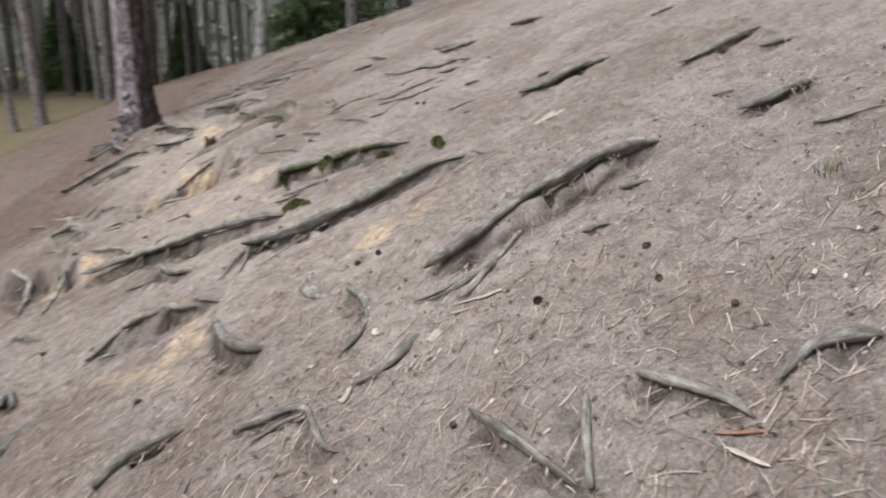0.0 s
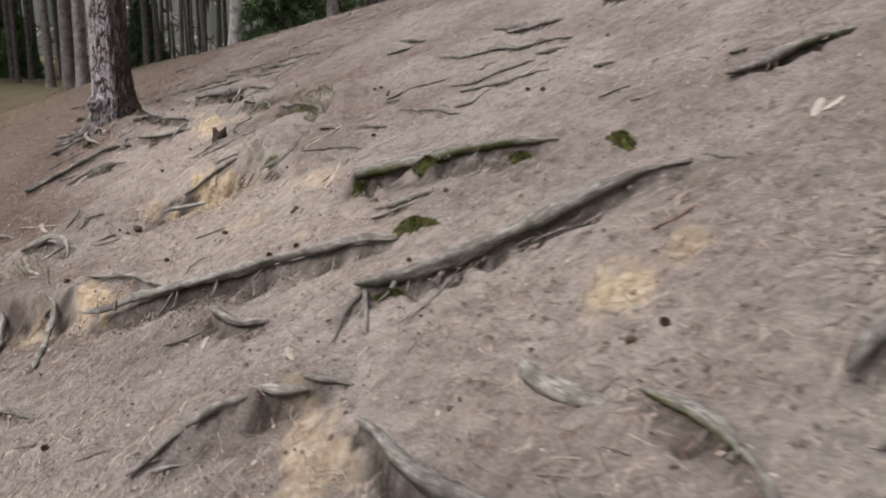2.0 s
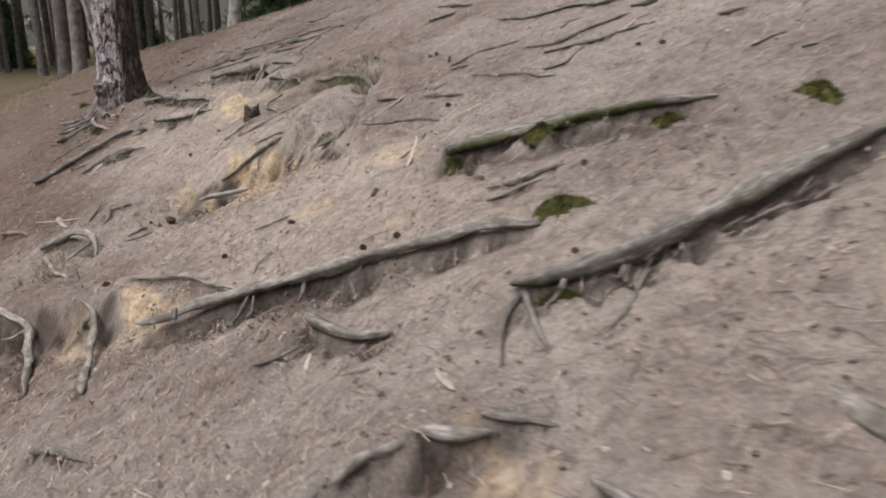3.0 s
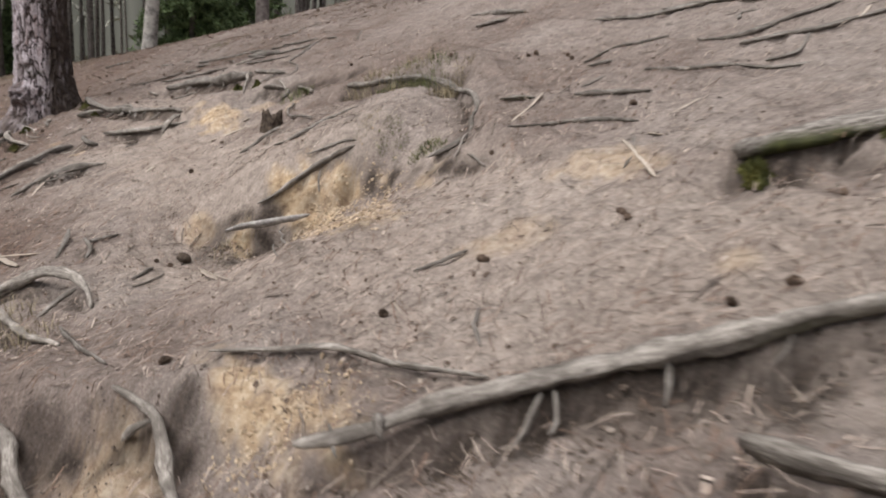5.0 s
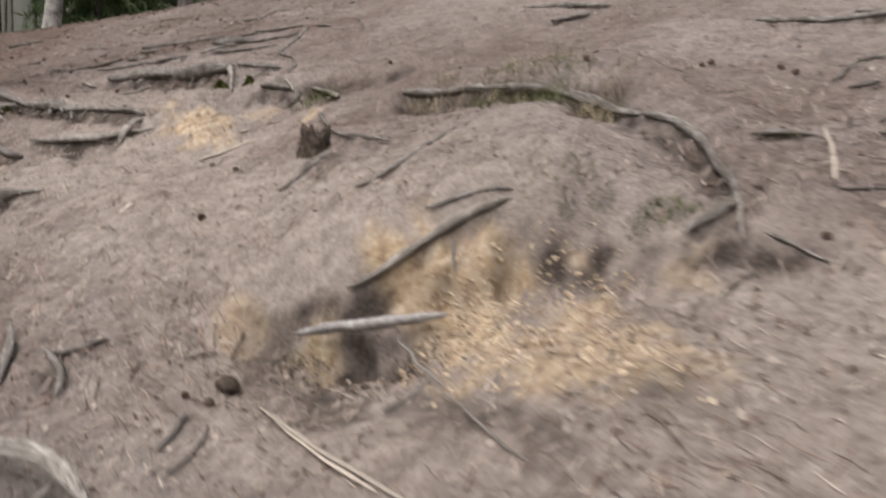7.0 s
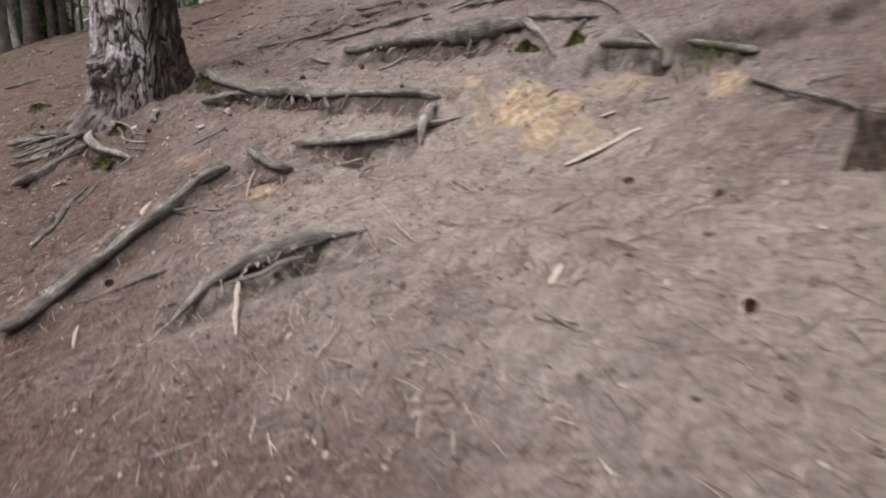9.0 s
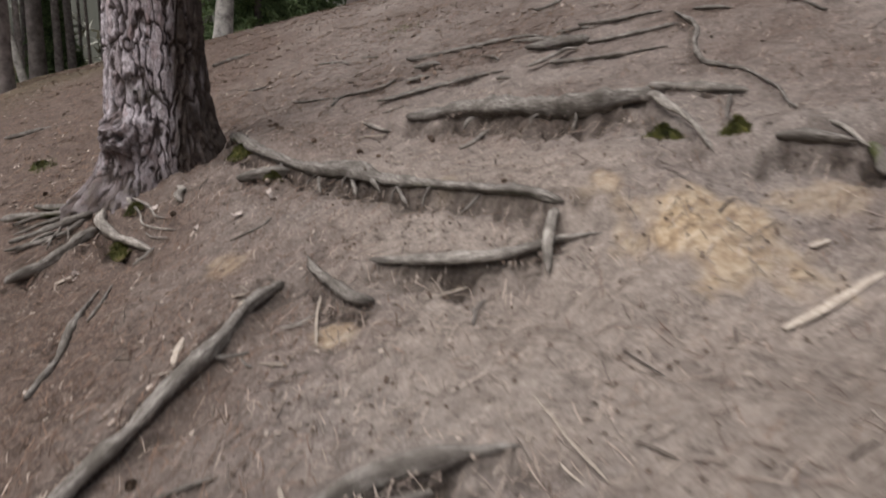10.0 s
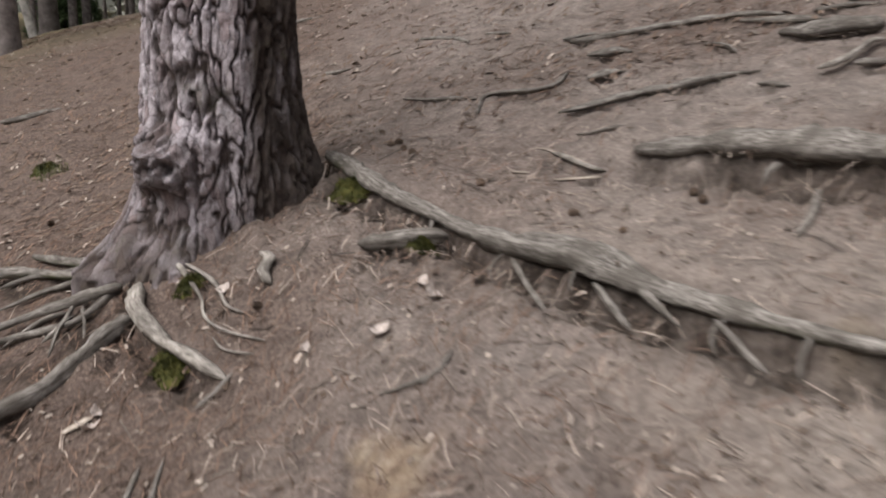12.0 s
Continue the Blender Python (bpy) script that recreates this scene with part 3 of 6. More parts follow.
def big_pine():
    cx, cy, r0 = -4.68, 11.22, 0.238
    zb = gz(cx, cy - 0.2) - 0.25
    na, nz, top = 460, 460, 3.2
    th = np.linspace(0, 2 * math.pi, na, endpoint=False) + math.pi / 2
    zz = np.linspace(0, top, nz)
    T, Z = np.meshgrid(th, zz)
    u = T / (2 * math.pi) * 25 + 0.6 * vnoise(T * 5, Z * 7, 21) + 0.30 * vnoise(T * 14, Z * 22, 22) + 0.14 * vnoise(T * 33, Z * 44, 37)
    v = Z / 0.19 + 0.9 * vnoise(T * 3.5 + 9, Z * 4, 27) + 0.25 * vnoise(T * 13, Z * 17, 28)
    warp = vnoise(T * 7, Z * 9, 29)
    f1, f2, tone = np.full(T.shape, 9.0), np.full(T.shape, 9.0), np.zeros(T.shape)
    for di in (-1, 0, 1):
        for dj in (-1, 0, 1):
            iu, iv = np.floor(u) + di, np.floor(v) + dj
            d = np.hypot(u - iu - lattice(iu, iv, 31), (v - iv - lattice(iu, iv, 32)) * 0.85)
            near = d < f1
            tone = np.where(near, lattice(iu, iv, 33), tone)
            f2 = np.where(near, f1, np.minimum(f2, d))
            f1 = np.where(near, d, f1)
    gap = 0.16 + 0.26 * (vnoise(T * 6, Z * 5, 34) + 1) / 2 + 0.08 * vnoise(T * 24, Z * 20, 38)
    edge = np.clip((f2 - f1) / gap, 0, 1)
    edge = edge * edge * (3 - 2 * edge)
    scale = 0.6 * vnoise(T * 16 + warp, Z * 13, 30) + 0.4 * vnoise(T * 34, Z * 26 + warp, 39)
    flake = np.floor(4 * (scale + 1)) / 8
    ang = lambda deg, w: np.exp(-((np.mod(T - math.radians(deg) + math.pi, 2 * math.pi) - math.pi) / w) ** 2)
    flare = 0.30 * np.exp(-np.maximum(Z - 0.15, 0) / 0.16) * (0.75 + 0.25 * np.sin(3 * T + 0.6))
    flare = flare + 0.16 * np.exp(-Z / 0.6) + (0.85 * ang(208, 0.40) + 0.40 * ang(252, 0.26) + 0.55 * ang(320, 0.30)) * np.exp(-np.maximum(Z - 0.10, 0) / 0.17) + 0.34 * ang(2, 0.55) * np.exp(-np.maximum(Z - 0.42, 0) / 0.16)
    low = np.clip((Z - 0.15) / 0.4, 0.7, 1)
    R = r0 * (1 - 0.035 * Z) * (1 + flare) + 0.019 * (edge - 1) * low + 0.006 * tone * low + 0.006 * flake + 0.008 * vnoise(T * 6, Z * 3, 40) + 0.003 * vnoise(T * 30, Z * 30, 23) + 0.003 * vnoise(T * 70, Z * 60, 24)
    # burl on the valley side
    bz = 0.475
    burl = ang(238, 0.40) * np.exp(-((Z - bz) / 0.095) ** 4)
    knobs = vnoise(T * 11, Z * 26, 25)
    R = R + burl * (0.088 + 0.034 * knobs + 0.030 * vnoise(T * 26, Z * 44, 26) + 0.014 * vnoise(T * 60, Z * 95, 42))
    edge = np.clip(edge * (1 - burl) + burl * (0.50 + 0.35 * knobs + 0.5 * vnoise(T * 26, Z * 44, 26)), 0, 1)
    X, Y = R * np.cos(T) - 0.012 * Z, R * np.sin(T)
    verts = np.stack([X, Y, Z], -1).reshape(-1, 3)
    i = (np.arange(nz - 1)[:, None] * na + np.arange(na)[None])
    j = (np.arange(nz - 1)[:, None] * na + (np.arange(na)[None] + 1) % na)
    quads = np.stack([i, j, j + na, i + na], -1).reshape(-1, 4)
    me = mesh_from("trunk", verts.tolist(), quads.tolist())
    # bark darker on the right side, on the burl and towards the foot
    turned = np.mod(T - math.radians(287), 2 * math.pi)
    dark_side = np.clip(turned / 0.30, 0, 1) * np.clip((math.radians(190) - turned) / 0.5, 0, 1)
    dark_bark = np.clip(dark_side * (1.0 + 0.35 * vnoise(T * 5, Z * 4, 35) + 0.25 * vnoise(T * 16, Z * 12, 36)) + 0.30 * burl + 0.85 * np.exp(-np.maximum(Z - 0.22, 0) / 0.16) * (0.75 + 0.5 * vnoise(T * 9, Z * 14, 41)), 0, 0.96)
    add_values(me, "dark_bark", dark_bark.ravel())
    add_values(me, "plate", np.clip(edge * (0.72 + 0.4 * flake), 0, 1).ravel())
    add_values(me, "tone", tone.ravel())
    tree = new("pine_tree")
    tree.location = (cx, cy, zb)
    tagged(tree, "thick old pine with cracked grey bark and a knobbly burl", "tree")
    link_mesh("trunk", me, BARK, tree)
    zs = np.linspace(top - 0.05, 20, 16)
    vv, ff = tube_data([(-0.012 * z + 0.1 * math.sin((z - top) * 0.2), 0, z) for z in zs], [r0 * (1 - 0.035 * top) * (1 - 0.8 * (z - top) / 19) + 0.012 for z in zs], 20, rough=0.03, seed=3)
    link_mesh("upper_trunk", mesh_from("upper_trunk", vv, ff), FAR_BARK, tree)
    ob = new("crown", CROWNS[0])
    ob.parent = tree
    return tree


big_pine()
for x, y, r in ((-7.86, 17.4, 0.135), (-7.43, 17.0, 0.125), (-11.6, 24.5, 0.13), (-9.8, 17.6, 0.145), (-8.18, 20.75, 0.13), (-2.75, 22.6, 0.17)):
    pine(x, y, r)
pine(-10.3, 17.3, 0.075, lean=(-0.06, 0.0), label="thin pine leaning in the forest edge")
pine(-8.9, 22.3, 0.07, lean=(-0.19, 0.0), mat=BIRCH, label="thin pale leaning tree in the dim forest")
pine(-5.32, 21.3, 0.155, lean=(0.07, 0.0), mat=BIRCH, label="slim pale-barked tree leaning on the far crest of the slope")


def spruce_mesh(name, height, seed):
    rng = np.random.RandomState(seed)
    verts, faces = [], []
    for i in range(46):
        t = i / 46
        z, reach = height * (0.04 + 0.95 * t), (0.30 * height) * (1 - t) ** 0.9 + 0.1
        for _ in range(7):
            a = rng.uniform(0, 6.28)
            ca, sa = math.cos(a), math.sin(a)
            for s in np.linspace(0.15, 1, 7):
                c = (ca * reach * s, sa * reach * s, z - 0.30 * reach * s * s + 0.05)
                clump_faces(rng, verts, faces, c, 0.22, 12)
    return mesh_from(name, verts, faces)


def spruce(x, y, h, seed):
    tree = new("spruce_tree")
    tree.location = (x, y, gz(x, y) - 0.05)
    tagged(tree, "dense dark green young spruce at the forest edge", "tree", "spruces behind the crest")
    vv, ff = tube_data([(0, 0, 0), (0, 0, h * 0.5), (0, 0, h * 0.97)], [0.11, 0.07, 0.01], 8)
    link_mesh("trunk", mesh_from("trunk", vv, ff), FAR_BARK, tree)
    link_mesh("crown", spruce_mesh("crown", h, seed), SPRUCE, tree)


for k, (x, y, h) in enumerate(((-4.9, 27.0, 6.0), (-3.8, 28.5, 7.0), (-12.5, 36.0, 4.0), (-17.0, 33.0, 4.0))):
    spruce(x, y, h, 40 + k)


def forest():
    rng = random.Random(5)
    placed = [(-8.9, 22.3), (-7.9, 17.4), (-7.4, 17.0), (-5.3, 21.3), (-11.6, 24.5), (-9.8, 17.6), (-8.18, 20.75), (-2.75, 22.6)]
    count = 0
    while count < 290:
        a, d = radians(rng.uniform(-62, 32)), rng.uniform(26, 62)
        x, y = -2.5 + d * math.sin(a), 2.5 + d * math.cos(a)
        if min(math.hypot(x - p, y - q) for p, q in placed) < 1.3 or (x > -6 and y < 25):
            continue
        placed.append((x, y))
        pine(x, y, rng.uniform(0.06, 0.16), lean=(rng.uniform(-0.02, 0.02), rng.uniform(-0.02, 0.02)), height=rng.uniform(17, 21), label="slender pine trunk standing in the dense forest")
        count += 1


forest()


def far_wood():
    rng = np.random.RandomState(9)
    verts, faces = [], []
    for _ in range(700):
        a, d = radians(rng.uniform(-75, 45)), rng.uniform(56, 75)
        x, y = -2.5 + d * math.sin(a), 2.5 + d * math.cos(a)
        z0 = float(slope_height(np.array([x]), np.array([y]))[0])
        clump_faces(rng, verts, faces, (x, y, z0 + 12 * rng.rand() ** 1.8), 1.1, 9)
    ob = link_mesh("far_woods", mesh_from("far_woods", verts, faces), HAZED_FARWOOD, smooth=False)
    tagged(ob, "grey-green wall of distant forest with haze in its colour", "woods", kind="stuff")


far_wood()


def distance():
    """Glowing wall with the haze of the wood painted in, far behind the last trees."""
    n, d = 90, 95.0
    verts, faces = [], []
    for i in range(n + 1):
        a = radians(-110 + 190 * i / n)
        for z in (-14, 26):
            verts.append((-2.5 + d * math.sin(a), 2.5 + d * math.cos(a), z))
    for i in range(n):
        faces.append((2 * i, 2 * i + 1, 2 * i + 3, 2 * i + 2))
    m, nt, b = material("glowing_haze_backdrop", 1.0)
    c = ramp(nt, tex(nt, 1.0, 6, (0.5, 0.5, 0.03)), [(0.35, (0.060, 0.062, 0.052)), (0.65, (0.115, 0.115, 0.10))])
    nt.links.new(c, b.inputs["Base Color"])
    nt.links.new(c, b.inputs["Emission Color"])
    # added glow in place of hazy light between the trunks
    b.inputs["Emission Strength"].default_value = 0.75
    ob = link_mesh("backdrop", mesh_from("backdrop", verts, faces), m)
    tagged(ob, "glowing grey-green backdrop with the haze of the distant forest painted in", "backdrop", kind="structure")


distance()


# ---- exposed roots on the slope ----
ROOT_COUNT = [0]


def root(label, pts, moss=0.0, mat=None, category="root", name="exposed_root", parent=None, straight=False, scoured=True):
    """A knotty tapered root; rows of x, y, radius, height of its core above the ground."""
    ROOT_COUNT[0] += 1
    k = ROOT_COUNT[0]
    c = curve_through(pts, 0.022)
    n = len(c)
    s = np.arange(n)
    rad = np.maximum(c[:, 2], 0.003) * (1 + 0.24 * vnoise(s * 0.21 + 7 * k, s * 0 + k, 51) + 0.18 * vnoise(s * 0.63, s * 0 + 3 * k, 52))
    big = float(np.max(c[:, 2]))
    x = c[:, 0] + 0.5 * big * vnoise(s * 0.17 + k, s * 0 + 5.5, 53)
    y = c[:, 1] + 0.5 * big * vnoise(s * 0.17 + k, s * 0 + 9.5, 54)
    z = ground_height(x, y)
    m = min(19 if big > 0.015 else 9, n // 2 * 2 - 1)
    if m >= 3:
        z = np.convolve(np.pad(z, m // 2, mode="edge"), np.ones(m) / m, mode="valid")
    z = z + c[:, 3] + 0.15 * big * vnoise(s * 0.25 + k, s * 0 + 2.5, 55)
    if straight:
        t = np.linspace(0, 1, n)
        z = z[0] * (1 - t) + z[-1] * t + 0.006 * vnoise(t * 7, t * 0 + 3.3, 57) + 0.010 * np.sin(t * 3.1)
        rad = rad * (1 + 0.2 * vnoise(t * 13, t * 0 + 1.7, 58))
    rad[0] *= 0.55
    rad[-1] *= 0.45
    pts3 = np.stack([x, y, z], -1)
    if scoured:
        SCOURS.append((x, y, rad))
    sides = 14 if big > 0.02 else 9
    v, f = tube_data(pts3, rad, sides, rough=0.24, seed=k)
    base = pts3[0].copy()
    v = np.array(v)
    ob = link_mesh(name, mesh_from(name, (v - base).tolist(), f), mat or ROOT, parent)
    ob.location = base if parent is None else Vector(base) - parent.location
    th = np.tile(np.arange(sides) * 2 * math.pi / sides, n)
    along = np.repeat(np.concatenate([[0], np.cumsum(np.linalg.norm(np.diff(pts3, axis=0), axis=1))]), sides)
    rr = np.repeat(np.maximum(rad, 0.01), sides)
    fib = np.stack([along * 0.16 + k, np.cos(th) * rr, np.sin(th) * rr], -1)
    ob.data.attributes.new("fibre", "FLOAT_VECTOR", "POINT").data.foreach_set("vector", fib.astype(np.float32).ravel())
    side = np.tile(np.sin(np.arange(sides) * 2 * math.pi / sides), n)
    mv = moss * (1.0 + 1.3 * vnoise(v[:, 0] * 8, v[:, 1] * 8 + v[:, 2] * 7, 56)) - 0.3 * (1 - moss) - 1.0 * np.clip(side + 0.15, 0, 1)
    add_values(ob.data, "moss", np.clip(1.3 * mv, 0, 0.95) if moss else np.zeros(len(v)))
    worn = 0.85 if "pale" in label or name in ("prong", "elbow", "twig_end", "bent_end") else 0.5 if "grey" in label else 0.12
    add_values(ob.data, "bare", np.clip(worn + 0.5 * vnoise(along * 6 + k, along * 0 + 2.2, 59) * worn, 0, 1))
    if parent is None:
        tagged(ob, label, category, "exposed pine roots" if category == "root" else "")
    return ob


def dangling(parent, pts, count, reach, seed):
    """Thin rootlets hanging off the valley side of a big root."""
    rng = random.Random(seed)
    c = curve_through(pts, 0.02)
    for _ in range(count):
        x, y, r, h = c[rng.randrange(3, len(c) - 3)]
        a, ln = radians(rng.uniform(195, 270)), reach * rng.uniform(0.5, 1.2)
        dx, dy = math.cos(a), math.sin(a)
        bend = rng.uniform(-0.3, 0.3) * ln
        w = rng.uniform(0.003, 0.0065)
        root("", [(x + 0.6 * r * dx, y + 0.6 * r * dy, w * 1.3, h + 0.010), (x + dx * (r + 0.45 * ln) - dy * bend, y + dy * (r + 0.45 * ln) + dx * bend, w, 0.018), (x + dx * (r + ln), y + dy * (r + ln), 0.003, 0.004)], 0, name="rootlet", parent=parent)


# ROOTS BEGIN
long_grey_root_log = root("long grey root log with a broken tip over a step", [(-2.383, 4.519, 0.0105, 0.085), (-2.221, 4.492, 0.0162, 0.066), (-1.983, 4.444, 0.0215, 0.048), (-1.667, 4.325, 0.024, 0.042), (-1.447, 4.254, 0.0245, 0.046), (-1.237, 4.176, 0.0215, 0.048), (-1.037, 4.13, 0.018, 0.046), (-0.85, 4.032, 0.0115, 0.02)], 0.25)
stout_weathered_root_log = root("stout weathered root log lying along the slope", [(-1.016, 3.662, 0.0081, 0.015), (-0.932, 3.664, 0.0211, 0.015), (-0.784, 3.661, 0.0275, 0.015), (-0.637, 3.666, 0.0307, 0.015), (-0.472, 3.677, 0.0291, 0.015), (-0.288, 3.693, 0.0258, 0.015), (-0.11, 3.692, 0.0225, 0.015), (0.051, 3.693, 0.0176, 0.015), (0.217, 3.665, 0.0095, 0.015)], 0.35)
root("short flat end of a buried root", [(0.243, 3.673, 0.0048, 0), (0.29, 3.633, 0.0078, 0), (0.328, 3.561, 0.0045, 0)], 0.1)
root("", [(-0.979, 3.666, 0.0114, 0.01), (-1.021, 3.625, 0.0096, 0.01), (-1.047, 3.56, 0.0071, 0.01), (-1.076, 3.403, 0.004, 0.01)], 0.1, name="fork", parent=stout_weathered_root_log)
root("", [(-0.973, 3.677, 0.0098, 0.01), (-0.965, 3.563, 0.007, 0.01), (-0.954, 3.393, 0.004, 0.01)], 0.1, name="fork", parent=stout_weathered_root_log)
root("", [(-0.639, 3.595, 0.0071, 0.005), (-0.72, 3.466, 0.006, 0.005), (-0.809, 3.367, 0.004, 0.005)], 0.1, name="side_root", parent=stout_weathered_root_log)
root("mossy overhanging root ridge", [(-1.099, 5.008, 0.0294, 0.0), (-1.013, 5.003, 0.0366, 0.0), (-0.785, 4.897, 0.0332, 0.0), (-0.608, 4.811, 0.0323, 0.0), (-0.406, 4.637, 0.0263, 0.0), (-0.261, 4.511, 0.0169, 0.0), (-0.117, 4.419, 0.0072, 0.0)], 0.6)
root("thin root nearly buried in needles", [(-0.981, 4.388, 0.0041, 0), (-0.843, 4.41, 0.0094, 0), (-0.724, 4.376, 0.0041, 0)], 0.3)
root("small pale root beside the log tip", [(-2.596, 5.045, 0.0051, 0.02), (-2.444, 4.993, 0.0076, 0.02), (-2.283, 4.897, 0.0098, 0.03), (-2.13, 4.724, 0.0091, 0.03), (-1.964, 4.564, 0.0071, 0.02)], 0.05)
short_stubby_grey_root = root("short stubby grey root on the slope", [(-1.657, 4.105, 0.013, 0.02), (-1.612, 4.028, 0.022, 0.022), (-1.543, 3.924, 0.023, 0.022), (-1.475, 3.823, 0.022, 0.022), (-1.42, 3.792, 0.016, 0.03), (-1.349, 3.776, 0.006, 0.035)], 0.1)
root("", [(-1.644, 3.975, 0.0065, 0.005), (-1.716, 3.959, 0.0053, 0.005), (-1.822, 3.953, 0.004, 0.005)], 0, name="side_root", parent=short_stubby_grey_root)
root("knobbly dark root on the trodden bank", [(-1.695, 3.159, 0.0072, 0.01), (-1.626, 3.196, 0.0118, 0.01), (-1.559, 3.209, 0.0099, 0.01), (-1.515, 3.223, 0.0063, 0.01)])
bent_root = root("bent root with a broken grey end", [(-1.5, 3.185, 0.0108, 0.012), (-1.425, 3.232, 0.0145, 0.012), (-1.342, 3.24, 0.0136, 0.012), (-1.294, 3.277, 0.0155, 0.012), (-1.221, 3.218, 0.0179, 0.012), (-1.125, 3.202, 0.0071, 0.012)])
root("", [(-1.13, 3.231, 0.004, 0), (-1.064, 3.212, 0.0071, 0), (-0.987, 3.154, 0.004, 0)], 0, name="sliver", parent=bent_root)
root("elbowed root above a sandy patch", [(-0.963, 2.952, 0.0097, 0.014), (-0.913, 2.857, 0.0187, 0.014), (-0.864, 2.748, 0.0208, 0.014), (-0.774, 2.605, 0.0209, 0.014), (-0.672, 2.484, 0.0171, 0.014), (-0.581, 2.406, 0.0063, 0.014)], 0.3)
root("half-buried rounded grey root", [(-0.525, 2.96, 0.008, -0.004), (-0.494, 2.813, 0.026, -0.006), (-0.403, 2.666, 0.026, -0.006), (-0.335, 2.62, 0.010, -0.006)], scoured=False)
root("curved mossy root at the path edge", [(-0.284, 2.6, 0.0082, 0.006), (-0.2, 2.469, 0.0178, 0.006), (-0.163, 2.313, 0.0164, 0.006), (-0.175, 2.183, 0.0131, 0.006), (-0.226, 2.048, 0.0061, 0.006)], 0.5)
crooked_root_log = root("crooked root log above a dark hollow", [(0.041, 2.369, 0.009, 0.02), (0.141, 2.448, 0.0184, 0.02), (0.27, 2.507, 0.0233, 0.02), (0.43, 2.625, 0.024, 0.02), (0.586, 2.646, 0.0221, 0.02), (0.7, 2.677, 0.0232, 0.02), (0.83, 2.675, 0.0192, 0.02), (0.954, 2.665, 0.0086, 0.02)], 0.1)
root("", [(0.066, 2.161, 0.005, 0.005), (0.2, 2.242, 0.0103, 0.005), (0.297, 2.286, 0.0069, 0.005)], 0, name="side_root", parent=crooked_root_log)
root("pale barkless stick lying on the slope", [(0.402, 2.47, 0.0087, 0.012), (0.285, 2.285, 0.0113, 0.012), (0.166, 2.098, 0.0112, 0.012)])
root("dark root running down across the path", [(0.004, 2.2, 0.0044, 0.008), (0.113, 2.244, 0.0089, 0.008), (0.249, 2.273, 0.0101, 0.008)])
root("dark low root bending down the path", [(-0.177, 1.847, 0.0045, 0.004), (-0.056, 1.913, 0.0169, 0.004), (0.051, 2.014, 0.0127, 0.004)], 0.1)
root("root curving across the trodden path", [(0.178, 1.501, 0.0075, 0.006), (0.271, 1.363, 0.014, 0.006), (0.358, 1.216, 0.0128, 0.006), (0.4, 1.144, 0.0051, 0.006)], 0.1)
root("mossy root pointing down the path", [(0.458, 1.373, 0.0103, 0.006), (0.434, 1.243, 0.015, 0.006), (0.417, 1.11, 0.0129, 0.006)], 0.5)
root("arched grey root at the path edge", [(0.563, 1.364, 0.0091, 0.006), (0.635, 1.286, 0.0162, 0.006), (0.702, 1.212, 0.0124, 0.006), (0.729, 1.103, 0.004, 0.006)])
root("thick dark root stub", [(0.786, 1.162, 0.004, 0.01), (0.879, 1.224, 0.0133, 0.01), (0.949, 1.21, 0.0151, 0.01), (1.006, 1.183, 0.0128, 0.01)])
root("dark root on the lower path", [(-1.079, 1.942, 0.0213, 0.008), (-0.978, 2.049, 0.0221, 0.008), (-0.78, 2.104, 0.0068, 0.008)])
small_crossed_rootlets_in = root("small crossed rootlets in the trodden soil", [(-0.549, 1.85, 0.0061, 0.004), (-0.431, 1.88, 0.0123, 0.004), (-0.329, 1.866, 0.0107, 0.004), (-0.231, 1.654, 0.0111, 0.004), (-0.172, 1.605, 0.0041, 0.004)])
root("", [(-0.477, 1.771, 0.0044, 0.004), (-0.399, 1.815, 0.0067, 0.004), (-0.316, 1.844, 0.0045, 0.004)], 0, name="crossing_root", parent=small_crossed_rootlets_in)
root("dark twisted root at the foot of the bank", [(-1.788, 2.441, 0.0342, 0.012), (-1.769, 2.622, 0.0318, 0.012), (-1.726, 2.787, 0.0133, 0.012)])
root("thin upright broken root end", [(-2.092, 3.014, 0.0239, 0.03), (-2.119, 3.179, 0.0199, 0.03), (-1.974, 2.976, 0.0118, 0.03)])
root("low mossy root in the upper slope", [(0.546, 4.224, 0.0116, 0.004), (0.817, 4.235, 0.0289, 0.004), (1.081, 4.217, 0.0114, 0.004)], 0.4)
root("dark root in the upper slope", [(1.224, 3.404, 0.0094, 0.006), (1.422, 3.443, 0.0176, 0.006), (1.665, 3.505, 0.0083, 0.006)], 0.1)
root("raised root with a dark hollow below", [(1.207, 2.566, 0.0073, 0.012), (1.305, 2.54, 0.0162, 0.012), (1.464, 2.579, 0.0163, 0.012)])
root("thin root near the green sprout", [(1.307, 2.192, 0.004, 0.004), (1.393, 2.149, 0.007, 0.004), (1.483, 2.124, 0.004, 0.004)])
root("short dark root bar in the soil", [(0.036, 7.47, 0.0124, 0.004), (0.225, 7, 0.0186, 0.004), (0.413, 6.873, 0.0091, 0.004)])
root("thin root line on the open slope", [(-0.454, 6.032, 0.0082, 0.003), (-0.166, 5.826, 0.0119, 0.003), (0.074, 5.667, 0.0077, 0.003)])
root("thin root line on the open slope", [(-0.53, 7.421, 0.01, 0.003), (0.005, 6.609, 0.0133, 0.003), (0.32, 6.188, 0.0062, 0.003)])
root("thin root line on the open slope", [(-0.858, 6.101, 0.0048, 0.003), (-0.627, 5.847, 0.0068, 0.003), (-0.463, 5.508, 0.004, 0.003)])
